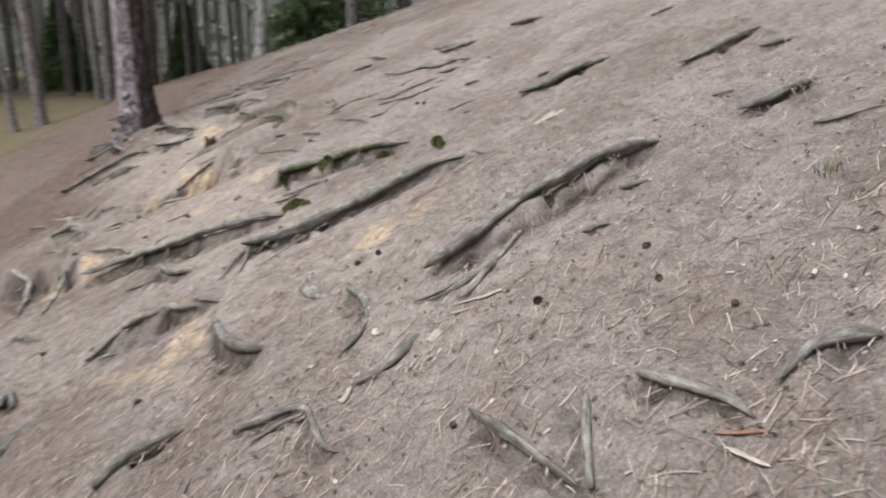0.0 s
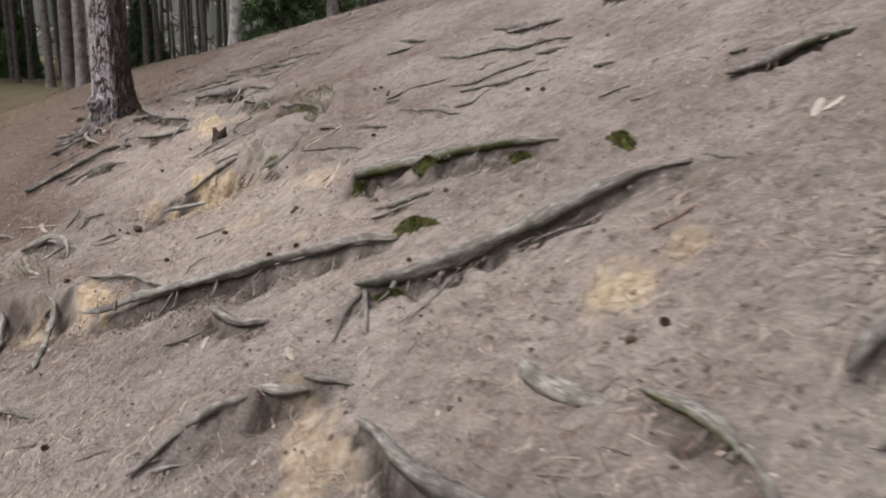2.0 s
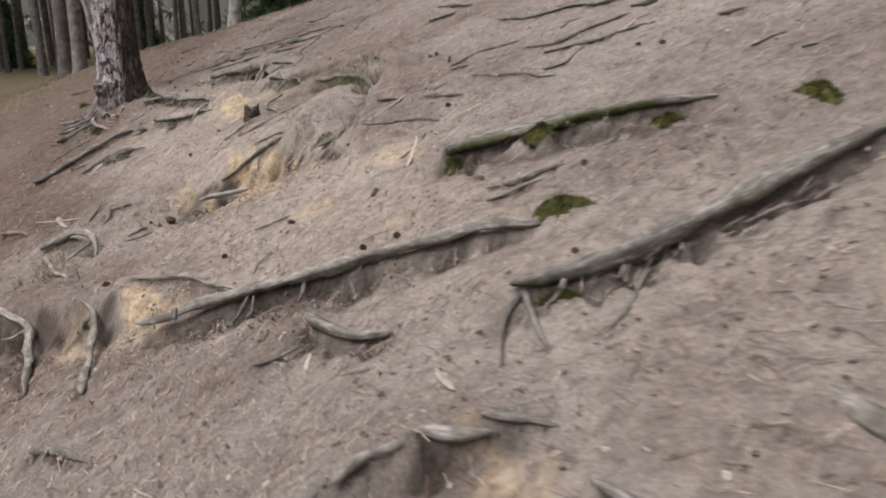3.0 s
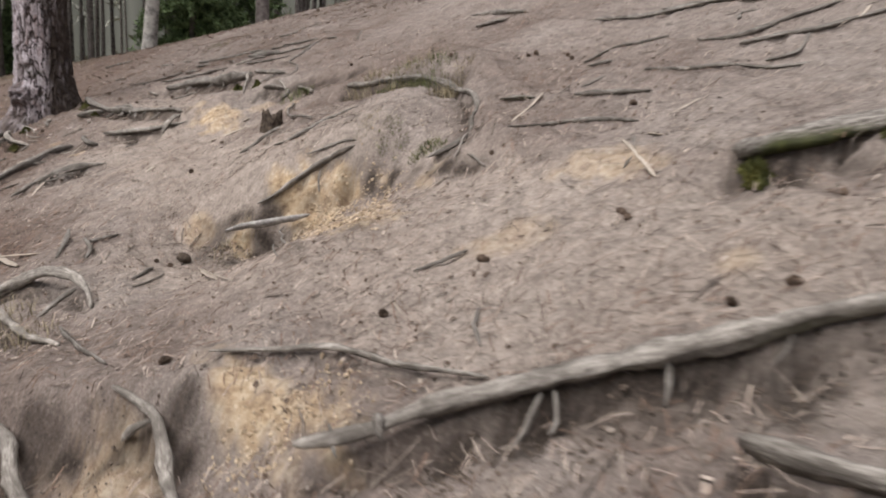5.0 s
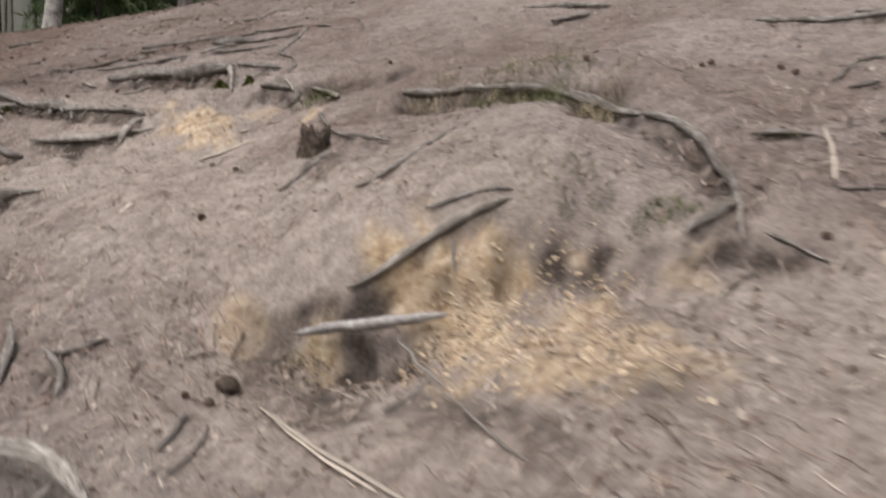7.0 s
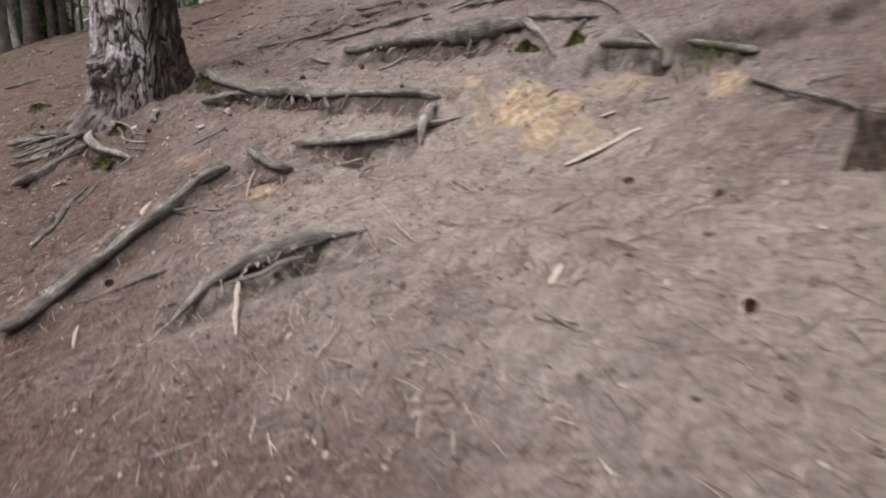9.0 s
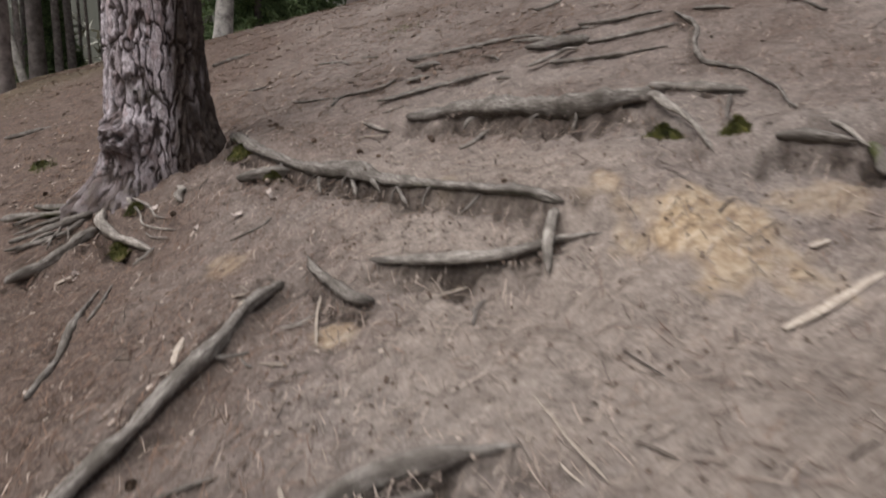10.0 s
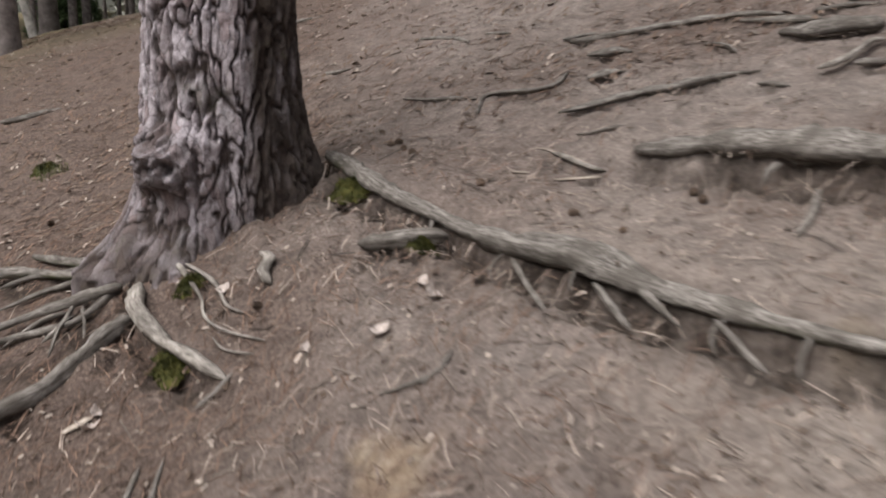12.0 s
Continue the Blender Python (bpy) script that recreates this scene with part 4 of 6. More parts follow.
root("thin root line on the open slope", [(-0.513, 6.282, 0.0051, 0.003), (-0.3, 6.09, 0.0085, 0.003), (0.055, 6.012, 0.0048, 0.003)])
root("thin root line on the open slope", [(-0.957, 6.541, 0.0054, 0.003), (-0.688, 6.64, 0.0069, 0.003), (-0.491, 6.562, 0.0041, 0.003)])
root("mossy sliver of root in the soil", [(-0.976, 4.515, 0.004, 0.003), (-0.828, 4.48, 0.0092, 0.003), (-0.677, 4.43, 0.004, 0.003)], 0.4)
pale_root_hanging_over = root("pale root hanging over the bank", [(-3.52, 5.567, 0.0101, 0.03), (-3.335, 5.375, 0.0172, 0.05), (-3.18, 5.242, 0.0201, 0.07), (-3.11, 5.089, 0.0192, 0.05), (-2.963, 4.745, 0.0138, 0.03), (-2.899, 4.598, 0.0072, 0.02)])
root("", [(-3.167, 5.232, 0.0109, 0.07), (-3.258, 5.271, 0.0093, 0.05), (-3.379, 5.356, 0.0048, 0.03)], 0, name="prong", parent=pale_root_hanging_over)
long_pale_root_hanging = root("long pale root hanging down the bank", [(-2.855, 5.114, 0.0087, 0.02), (-2.767, 5.017, 0.0152, 0.04), (-2.719, 4.926, 0.018, 0.07), (-2.68, 4.802, 0.0173, 0.05), (-2.598, 4.509, 0.0139, 0.03), (-2.537, 4.311, 0.0089, 0.02)])
root("", [(-2.733, 4.947, 0.0099, 0.06), (-2.789, 4.985, 0.0101, 0.04), (-2.816, 4.997, 0.0051, 0.02)], 0, name="prong", parent=long_pale_root_hanging)
root("thin root sliver on top of the bank", [(-3.193, 5.882, 0.0056, 0.008), (-3.052, 5.574, 0.0081, 0.008), (-2.909, 5.297, 0.0047, 0.008)])
arched_pale_root_loop = root("arched pale root loop above a hollow", [(-3.635, 6.437, 0.0154, 0.01), (-3.499, 6.407, 0.0229, 0.05), (-3.349, 6.304, 0.0198, 0.09), (-3.235, 6.245, 0.0171, 0.08), (-3.141, 6.095, 0.013, 0.05), (-3.101, 5.988, 0.0069, 0.01)], 0.1)
root("", [(-3.309, 6.022, 0.0069, 0.01), (-3.26, 6.131, 0.0107, 0.02), (-3.211, 6.2, 0.0097, 0.04)], 0, name="prong", parent=arched_pale_root_loop)
root("pale root piece among dry grass", [(-3.513, 6.236, 0.0122, 0.015), (-3.316, 5.898, 0.0167, 0.015), (-3.12, 5.619, 0.0062, 0.015)])
root("small dead twig arching from the soil", [(-3.408, 6.677, 0.0068, 0.01), (-3.404, 6.84, 0.0099, 0.03), (-3.428, 6.997, 0.0058, 0.04)])
root("small dead twig arching from the soil", [(-3.31, 6.778, 0.0083, 0.03), (-3.25, 6.641, 0.0095, 0.03), (-3.256, 6.568, 0.0053, 0.01)])
root("thin dark twig on the soil", [(-3.293, 6.768, 0.0069, 0.008), (-3.213, 6.763, 0.007, 0.008), (-3.151, 6.791, 0.0042, 0.008)])
root("long straight root slanting down to the valley", [(-4.65, 8.579, 0.0184, 0.012), (-4.61, 8.621, 0.0201, 0.012), (-4.525, 8.758, 0.0229, 0.012), (-4.409, 8.911, 0.026, 0.012), (-4.33, 9.017, 0.0242, 0.012), (-4.216, 9.185, 0.0244, 0.012), (-4.104, 9.401, 0.023, 0.012), (-4.026, 9.519, 0.0111, 0.012)], 0.05)
root("curved dark root on the trodden slope", [(-4.094, 8.246, 0.0054, 0.01), (-4.035, 8.344, 0.0124, 0.01), (-3.96, 8.4, 0.0187, 0.01), (-3.84, 8.412, 0.0201, 0.01), (-3.692, 8.387, 0.0177, 0.01), (-3.533, 8.367, 0.0047, 0.01)], 0.15)
root("faint thin root beside the path", [(-4.451, 8.692, 0.0053, 0.004), (-4.3, 8.672, 0.0059, 0.004), (-4.127, 8.645, 0.004, 0.004)])
grey_root_along_the = root("grey root along the top of the sandy pit", [(-2.512, 6.685, 0.0057, 0.012), (-2.389, 6.671, 0.0122, 0.012), (-2.268, 6.651, 0.0138, 0.012), (-2.146, 6.627, 0.0122, 0.012), (-2.053, 6.581, 0.0056, 0.012)])
root("", [(-2.278, 6.722, 0.005, 0.006), (-2.186, 6.704, 0.0075, 0.006), (-2.12, 6.667, 0.0074, 0.006), (-2.056, 6.593, 0.004, 0.006)], 0, name="side_root", parent=grey_root_along_the)
curled_root_at_the = root("curled root at the end of the grassy lip", [(-1.473, 6.825, 0.015, 0.012), (-1.488, 6.523, 0.0152, 0.012), (-1.566, 6.325, 0.0133, 0.012), (-1.604, 6.182, 0.0147, 0.012), (-1.688, 6.151, 0.013, 0.012), (-1.754, 6.151, 0.01, 0.012), (-1.808, 6.117, 0.0042, 0.012)], 0.15)
root("", [(-1.621, 6.169, 0.0055, 0.01), (-1.675, 6.075, 0.005, 0.01), (-1.71, 6.02, 0.003, 0.006)], 0.1, name="prong", parent=curled_root_at_the)
root("pale thin root beside the curled root", [(-1.653, 6.004, 0.0055, 0.006), (-1.637, 5.928, 0.0053, 0.006), (-1.625, 5.84, 0.004, 0.006)])
root("grassy overhanging root lip", [(-1.966, 8.1, 0.0176, 0), (-1.802, 7.795, 0.0213, 0), (-1.663, 7.472, 0.0198, 0), (-1.508, 7.199, 0.0187, 0), (-1.455, 6.86, 0.0133, 0)], 0.15)
root("thin root below the stump", [(-2.626, 7.391, 0.005, 0.006), (-2.513, 7.479, 0.0092, 0.006), (-2.382, 7.578, 0.0075, 0.006)])
root("thin double root below the stump", [(-2.431, 6.981, 0.0053, 0.006), (-2.244, 7.085, 0.0093, 0.006), (-1.96, 7.324, 0.0052, 0.006)])
root("thin twisted root beside the stump", [(-2.305, 8.398, 0.0092, 0.02), (-2.356, 7.849, 0.008, 0.02), (-2.309, 7.619, 0.0065, 0.02), (-2.217, 7.388, 0.0041, 0.02)])
root("short mossy root bar in the soil", [(-1.433, 6.354, 0.0048, 0.004), (-1.345, 6.34, 0.0121, 0.004), (-1.299, 6.253, 0.0055, 0.004)], 0.4)
root("dark root bar in the needles", [(-1.141, 6.183, 0.0055, 0.006), (-1.039, 6.052, 0.0128, 0.006), (-0.932, 5.871, 0.0043, 0.006)], 0.2)
root("long root line in the needles", [(-1.507, 5.961, 0.0041, 0.005), (-1.374, 5.912, 0.0054, 0.005), (-1.221, 5.845, 0.0081, 0.005), (-1.084, 5.667, 0.0077, 0.005)], 0.1)
long_ridge_root = root("long ridge root with a mossy flank beside the pine", [(-4.329, 11.331, 0.0199, 0.008), (-4.225, 10.996, 0.0226, 0.008), (-4.117, 10.784, 0.0209, 0.008), (-3.98, 10.565, 0.0235, 0.008), (-3.875, 10.4, 0.0245, 0.008), (-3.776, 10.24, 0.0263, 0.008), (-3.696, 10.086, 0.0232, 0.008), (-3.616, 9.969, 0.0208, 0.008), (-3.555, 9.834, 0.0173, 0.008), (-3.474, 9.712, 0.016, 0.008), (-3.25, 9.424, 0.0186, 0.008), (-3.189, 9.319, 0.0179, 0.008), (-3.155, 9.243, 0.0093, 0.008)], 0.3)
root("", [(-3.166, 9.25, 0.0134, 0.03), (-3.223, 9.146, 0.0152, 0.05), (-3.257, 9.066, 0.0147, 0.04), (-3.27, 8.996, 0.0059, 0.01)], 0, name="elbow", parent=long_ridge_root)
root("", [(-3.877, 10.343, 0.0078, 0.03), (-3.881, 10.187, 0.0074, 0.03), (-3.881, 10.061, 0.0044, 0.03)], 0, name="rootlet", parent=long_ridge_root)
root("", [(-3.747, 10.101, 0.009, 0.03), (-3.748, 10.005, 0.0079, 0.03), (-3.752, 9.899, 0.0042, 0.03)], 0, name="rootlet", parent=long_ridge_root)
root("", [(-3.684, 10.025, 0.0106, 0.03), (-3.665, 9.956, 0.0086, 0.03), (-3.662, 9.87, 0.0042, 0.03)], 0, name="rootlet", parent=long_ridge_root)
root("", [(-3.6, 9.845, 0.0066, 0.03), (-3.59, 9.754, 0.0064, 0.03), (-3.581, 9.684, 0.004, 0.03)], 0, name="rootlet", parent=long_ridge_root)
root("", [(-4.261, 10.637, 0.0146, 0.012), (-4.172, 10.603, 0.0291, 0.012), (-4.066, 10.578, 0.027, 0.012), (-4.006, 10.571, 0.0145, 0.012)], 0.2, name="stub", parent=long_ridge_root)
root("", [(-3.862, 10.37, 0.014, 0.02), (-3.79, 10.32, 0.021, 0.016), (-3.715, 10.2, 0.022, 0.012), (-3.66, 10.06, 0.018, 0.006), (-3.62, 9.95, 0.01, 0.005)], 0.15, name="shoulder", parent=long_ridge_root)
root("straight grey root crossing under the elbow", [(-3.752, 9.334, 0.008, 0.012), (-3.624, 9.255, 0.0195, 0.012), (-3.449, 9.169, 0.0203, 0.012), (-3.291, 9.136, 0.0177, 0.012), (-3.199, 9.136, 0.0127, 0.012), (-3.122, 9.106, 0.0101, 0.012), (-3.066, 9.068, 0.005, 0.012)], 0.1)
small_crooked_root = root("small crooked root with a broken foot", [(-3.941, 9.579, 0.0074, 0.03), (-3.915, 9.423, 0.0124, 0.04), (-3.872, 9.27, 0.0129, 0.04), (-3.835, 9.165, 0.0159, 0.03), (-3.795, 9.126, 0.0169, 0.02), (-3.747, 9.142, 0.0086, 0.01)], 0.05)
root("", [(-4.021, 9.169, 0.004, 0.012), (-3.967, 9.16, 0.0048, 0.012), (-3.903, 9.199, 0.0043, 0.012)], 0, name="twig_end", parent=small_crooked_root)
massive_low_root = root("massive low root with a bark-covered back", [(-3.451, 10.642, 0.013, 0.008), (-3.228, 10.492, 0.039, 0.008), (-3.04, 10.235, 0.043, 0.006), (-2.904, 9.995, 0.042, 0.01), (-2.789, 9.828, 0.044, 0.006), (-2.634, 9.729, 0.036, 0.008)], 0.05)
root("", [(-2.664, 9.701, 0.012, 0.05), (-2.664, 9.629, 0.015, 0.06), (-2.661, 9.457, 0.0125, 0.05), (-2.677, 9.252, 0.0095, 0.03), (-2.68, 9.197, 0.004, 0.01)], 0.1, name="bent_end", parent=massive_low_root)
root("flat grey root beyond the massive root", [(-2.604, 9.817, 0.0173, 0.01), (-2.451, 9.716, 0.0185, 0.01), (-2.353, 9.54, 0.0079, 0.01)], 0.2)
root("", [(-2.418, 9.554, 0.0071, 0.02), (-2.497, 9.436, 0.0075, 0.02), (-2.56, 9.33, 0.004, 0.02)], 0, name="rootlet", parent=massive_low_root)
root("winding root on the open slope", [(-3.552, 11.048, 0.0072, 0.008), (-3.337, 11.076, 0.0147, 0.008), (-3.145, 11.034, 0.0158, 0.008), (-2.875, 10.933, 0.0084, 0.008)], 0.1)
root("forked thin root on the open slope", [(-3.784, 11.303, 0.0064, 0.008), (-3.687, 11.529, 0.0108, 0.008), (-3.5, 11.337, 0.0104, 0.008), (-3.383, 11.462, 0.0067, 0.008)])
root("thin root line on the open slope", [(-4.002, 11.822, 0.0057, 0.004), (-3.872, 11.679, 0.0069, 0.004), (-3.741, 11.512, 0.0054, 0.004)])
root("winding root on the open slope", [(-3.269, 11.828, 0.0073, 0.008), (-3.011, 11.721, 0.0144, 0.008), (-2.821, 11.668, 0.0129, 0.008), (-2.562, 11.345, 0.008, 0.008)], 0.1)
root("broad root on the open slope", [(-2.72, 11.121, 0.0126, 0.01), (-2.537, 11.079, 0.0353, 0.01), (-2.397, 11.015, 0.0249, 0.01)], 0.1)
root("winding root on the open slope", [(-2.721, 10.704, 0.0102, 0.008), (-2.607, 10.633, 0.0101, 0.008), (-2.496, 10.523, 0.0098, 0.008), (-2.284, 10.309, 0.0052, 0.008)], 0.1)
root("winding root on the open slope", [(-2.443, 10.917, 0.0085, 0.008), (-2.318, 10.775, 0.0106, 0.008), (-2.089, 10.603, 0.0068, 0.008)])
root("long zigzag root on the open slope", [(-1.98, 10.87, 0.0085, 0.01), (-2.098, 10.42, 0.0107, 0.01), (-2.214, 10.204, 0.011, 0.01), (-2.313, 9.923, 0.0091, 0.01), (-2.259, 9.746, 0.0086, 0.01), (-2.269, 9.509, 0.0063, 0.01), (-2.392, 9.213, 0.004, 0.01)])
root("winding root on the open slope", [(-2.366, 11.271, 0.0066, 0.008), (-2.212, 11.118, 0.0116, 0.008), (-2.014, 10.938, 0.0062, 0.008)], 0.1)
root("winding root on the open slope", [(-2.408, 11.969, 0.0077, 0.008), (-2.173, 12.094, 0.0127, 0.008), (-1.92, 12.289, 0.01, 0.008)])
root("thin root line on the open slope", [(-1.579, 10.79, 0.0061, 0.005), (-1.647, 10.37, 0.0076, 0.005), (-1.714, 10.012, 0.0048, 0.005)])
root("short root on the open slope", [(-1.939, 10.749, 0.0059, 0.006), (-1.875, 10.693, 0.0117, 0.006), (-1.85, 10.53, 0.0056, 0.006)])
root("root behind the old pine", [(-4.716, 14.146, 0.0147, 0.008), (-4.548, 14.321, 0.0173, 0.008), (-4.277, 14.344, 0.0087, 0.008)], 0.3)
root("pine root sprawling toward the valley", [(-4.933, 10.936, 0.0183, 0.03), (-5.057, 11.015, 0.0163, 0.03), (-5.205, 11.099, 0.0174, 0.03), (-5.382, 11.251, 0.0162, 0.03), (-5.524, 11.276, 0.0136, 0.03)], 0.4)
root("pine root sprawling toward the valley", [(-4.969, 10.901, 0.0133, 0.02), (-5.055, 10.804, 0.0099, 0.02), (-5.134, 10.792, 0.0092, 0.02), (-5.244, 10.832, 0.0105, 0.02), (-5.356, 10.831, 0.0087, 0.02)], 0.35)
root("thick pine root running down to the valley", [(-4.91, 10.752, 0.0217, 0.02), (-4.962, 10.684, 0.0233, 0.02), (-5.031, 10.596, 0.0234, 0.02), (-5.095, 10.517, 0.0226, 0.02), (-5.183, 10.478, 0.0211, 0.02), (-5.218, 10.424, 0.0196, 0.02)])
root("pale forked pine root pointing across the slope", [(-4.916, 10.835, 0.0282, 0.04), (-4.875, 10.708, 0.0255, 0.04), (-4.802, 10.581, 0.023, 0.03), (-4.701, 10.457, 0.0193, 0.03), (-4.591, 10.356, 0.0074, 0.01)], 0.15)
root("pine root sprawling toward the valley", [(-5.038, 11.087, 0.0155, 0.03), (-5.163, 11.144, 0.0131, 0.03), (-5.25, 11.223, 0.0121, 0.03), (-5.36, 11.301, 0.0103, 0.03)], 0.4)
thin_pine_root_over = root("thin pine root over the hollow", [(-4.96, 10.864, 0.013, 0.04), (-5.071, 10.868, 0.013, 0.04), (-5.228, 10.89, 0.0131, 0.04), (-5.348, 10.859, 0.0117, 0.04)], 0.1)
root("", [(-5.093, 10.826, 0.007, 0.03), (-5.115, 10.759, 0.0057, 0.03), (-5.105, 10.623, 0.004, 0.03)], 0, name="rootlet", parent=thin_pine_root_over)
root("", [(-5.073, 10.851, 0.0053, 0.03), (-5.042, 10.75, 0.0051, 0.03), (-5.023, 10.669, 0.004, 0.03)], 0, name="rootlet", parent=thin_pine_root_over)
root("thin pale rootlet on the soil", [(-4.816, 10.906, 0.0092, 0.015), (-4.757, 10.793, 0.0088, 0.015), (-4.7, 10.674, 0.0056, 0.015), (-4.677, 10.581, 0.0047, 0.015), (-4.612, 10.506, 0.0046, 0.015), (-4.503, 10.426, 0.004, 0.015)], 0.1)
root("thin pale rootlet on the soil", [(-4.765, 10.851, 0.0075, 0.012), (-4.666, 10.723, 0.0065, 0.012), (-4.621, 10.602, 0.004, 0.012), (-4.567, 10.543, 0.004, 0.012)], 0.2)
root("thin pale rootlet on the soil", [(-4.652, 10.526, 0.004, 0.008), (-4.609, 10.449, 0.004, 0.008), (-4.531, 10.412, 0.004, 0.008)])
root("small broken pale root loop", [(-4.533, 10.733, 0.0101, 0.03), (-4.505, 10.683, 0.0113, 0.04), (-4.524, 10.64, 0.0125, 0.03), (-4.497, 10.605, 0.0096, 0.01)])
root("thin curved root on the lower slope", [(-4.779, 9.319, 0.0093, 0.008), (-4.752, 9.505, 0.0122, 0.008), (-4.78, 9.83, 0.0132, 0.008), (-4.771, 10.16, 0.0071, 0.008)])
root("thin curved root on the lower slope", [(-4.724, 9.805, 0.0046, 0.006), (-4.719, 9.966, 0.0066, 0.006), (-4.714, 10.151, 0.0044, 0.006)])
root("short root above the sandy hollow", [(-2.529, 9.102, 0.0102, 0.012), (-2.449, 9.043, 0.02, 0.012), (-2.378, 8.95, 0.0097, 0.012)], 0.1)
root("mossy dark root stub on the bank", [(-2.346, 8.94, 0.0145, 0.014), (-2.345, 8.89, 0.0223, 0.014), (-2.387, 8.796, 0.0184, 0.014)], 0.8)
root("dark overhanging root lip of the upper bank", [(-2.276, 8.877, 0.0095, 0.01), (-2.185, 8.755, 0.0167, 0.01), (-2.172, 8.583, 0.0184, 0.01)], 0.6)
root("thin pale root dropping over the upper bank", [(-2.405, 9.039, 0.005, 0.01), (-2.372, 8.982, 0.0065, 0.01), (-2.354, 8.921, 0.004, 0.01)])
root("low pine root fanning out below the trunk", [(-5.05, 11.03, 0.013, 0.02), (-5.202, 11.066, 0.012, 0.02), (-5.282, 11.053, 0.010, 0.02), (-5.379, 11.026, 0.006, 0.01)], 0.2)
root("thin pale pine root fanning out below the trunk", [(-5.0, 10.96, 0.009, 0.03), (-5.093, 10.908, 0.008, 0.03), (-5.122, 10.806, 0.007, 0.02), (-5.16, 10.737, 0.004, 0.01)])
root("thin pale pine root fanning out below the trunk", [(-5.131, 10.881, 0.007, 0.02), (-5.221, 10.861, 0.007, 0.02), (-5.299, 10.798, 0.004, 0.01)])
root("low pine root fanning out below the trunk", [(-5.06, 11.11, 0.013, 0.02), (-5.224, 11.141, 0.012, 0.02), (-5.337, 11.188, 0.010, 0.02), (-5.435, 11.18, 0.006, 0.01)], 0.2)
root("pale splintered root on the trodden soil", [(-3.645, 10.82, 0.005, 0.008), (-3.606, 10.748, 0.010, 0.012), (-3.571, 10.67, 0.011, 0.012), (-3.521, 10.645, 0.005, 0.006)])
root("pale bent root on the open slope", [(-2.82, 10.735, 0.009, 0.02), (-2.726, 10.733, 0.012, 0.03), (-2.593, 10.81, 0.011, 0.03), (-2.523, 10.83, 0.006, 0.015)])
root("faint pale root below the massive root", [(-3.321, 10.021, 0.005, 0.006), (-3.221, 10.117, 0.007, 0.008), (-3.142, 10.211, 0.005, 0.006)])
root("dark root beyond the old pine", [(-6.304, 13.595, 0.0122, 0.008), (-6.108, 13.612, 0.0215, 0.008), (-5.962, 13.688, 0.0094, 0.008)])
root("thin dark root showing through the needles", [(-0.508, 5.761, 0.0058, 0.004), (-0.394, 5.715, 0.0072, 0.004), (-0.229, 5.881, 0.0044, 0.004)])
root("low dark root showing through the needles", [(-0.031, 7.788, 0.0124, 0.004), (0.096, 7.539, 0.0218, 0.004), (0.199, 7.383, 0.0155, 0.004)])
root("narrow dark root showing through the needles", [(-0.866, 9.202, 0.01, 0.004), (-0.73, 8.795, 0.0167, 0.004), (-0.599, 8.546, 0.0092, 0.004)])
root("buried dark root showing through the needles", [(-0.989, 8.528, 0.0092, 0.004), (-0.848, 8.513, 0.0161, 0.004), (-0.748, 8.507, 0.0092, 0.004)])
root("dark broken root showing through the needles", [(-0.236, 7.15, 0.0075, 0.004), (-0.119, 6.916, 0.0126, 0.004), (0.024, 6.632, 0.0068, 0.004)])
root("thin dark root showing through the needles", [(0.082, 6.475, 0.0083, 0.004), (0.131, 6.462, 0.0148, 0.004), (0.184, 6.468, 0.0083, 0.004)])
root("low dark root showing through the needles", [(0.044, 6.054, 0.0076, 0.004), (0.122, 6.053, 0.0122, 0.004), (0.255, 5.962, 0.006, 0.004)])
root("narrow dark root showing through the needles", [(-0.302, 6.291, 0.0064, 0.004), (-0.233, 6.38, 0.0098, 0.004), (-0.167, 6.337, 0.0065, 0.004)])
root("buried dark root showing through the needles", [(0.248, 5.327, 0.0052, 0.004), (0.295, 5.277, 0.009, 0.004), (0.353, 5.245, 0.0051, 0.004)])
root("dark broken root showing through the needles", [(0.124, 4.691, 0.0044, 0.004), (0.226, 4.748, 0.0056, 0.004), (0.306, 4.748, 0.0045, 0.004)])
root("thin dark root showing through the needles", [(0.218, 4.48, 0.0052, 0.004), (0.25, 4.488, 0.0083, 0.004), (0.266, 4.448, 0.0051, 0.004)])
root("low dark root showing through the needles", [(0.697, 4.549, 0.0063, 0.004), (0.729, 4.53, 0.0104, 0.004), (0.761, 4.498, 0.0062, 0.004)])
root("narrow dark root showing through the needles", [(-3.277, 11.553, 0.006, 0.004), (-3.17, 11.553, 0.0181, 0.004), (-3.125, 11.468, 0.0078, 0.004)])
root("buried dark root showing through the needles", [(-3.354, 11.312, 0.0074, 0.004), (-3.273, 11.334, 0.0168, 0.004), (-3.206, 11.317, 0.0056, 0.004)])
root("dark broken root showing through the needles", [(-2.926, 11.28, 0.0056, 0.004), (-2.859, 11.229, 0.011, 0.004), (-2.868, 11.141, 0.0062, 0.004)])
root("thin dark root showing through the needles", [(-3.274, 11.893, 0.0088, 0.004), (-3.193, 11.907, 0.0133, 0.004), (-3.126, 11.87, 0.0088, 0.004)])
root("low dark root showing through the needles", [(-2.704, 11.426, 0.0078, 0.004), (-2.57, 11.29, 0.0113, 0.004), (-2.48, 11.201, 0.0074, 0.004)])
root("narrow dark root showing through the needles", [(-2.493, 11.271, 0.0075, 0.004), (-2.38, 11.234, 0.0112, 0.004), (-2.302, 11.157, 0.0073, 0.004)])
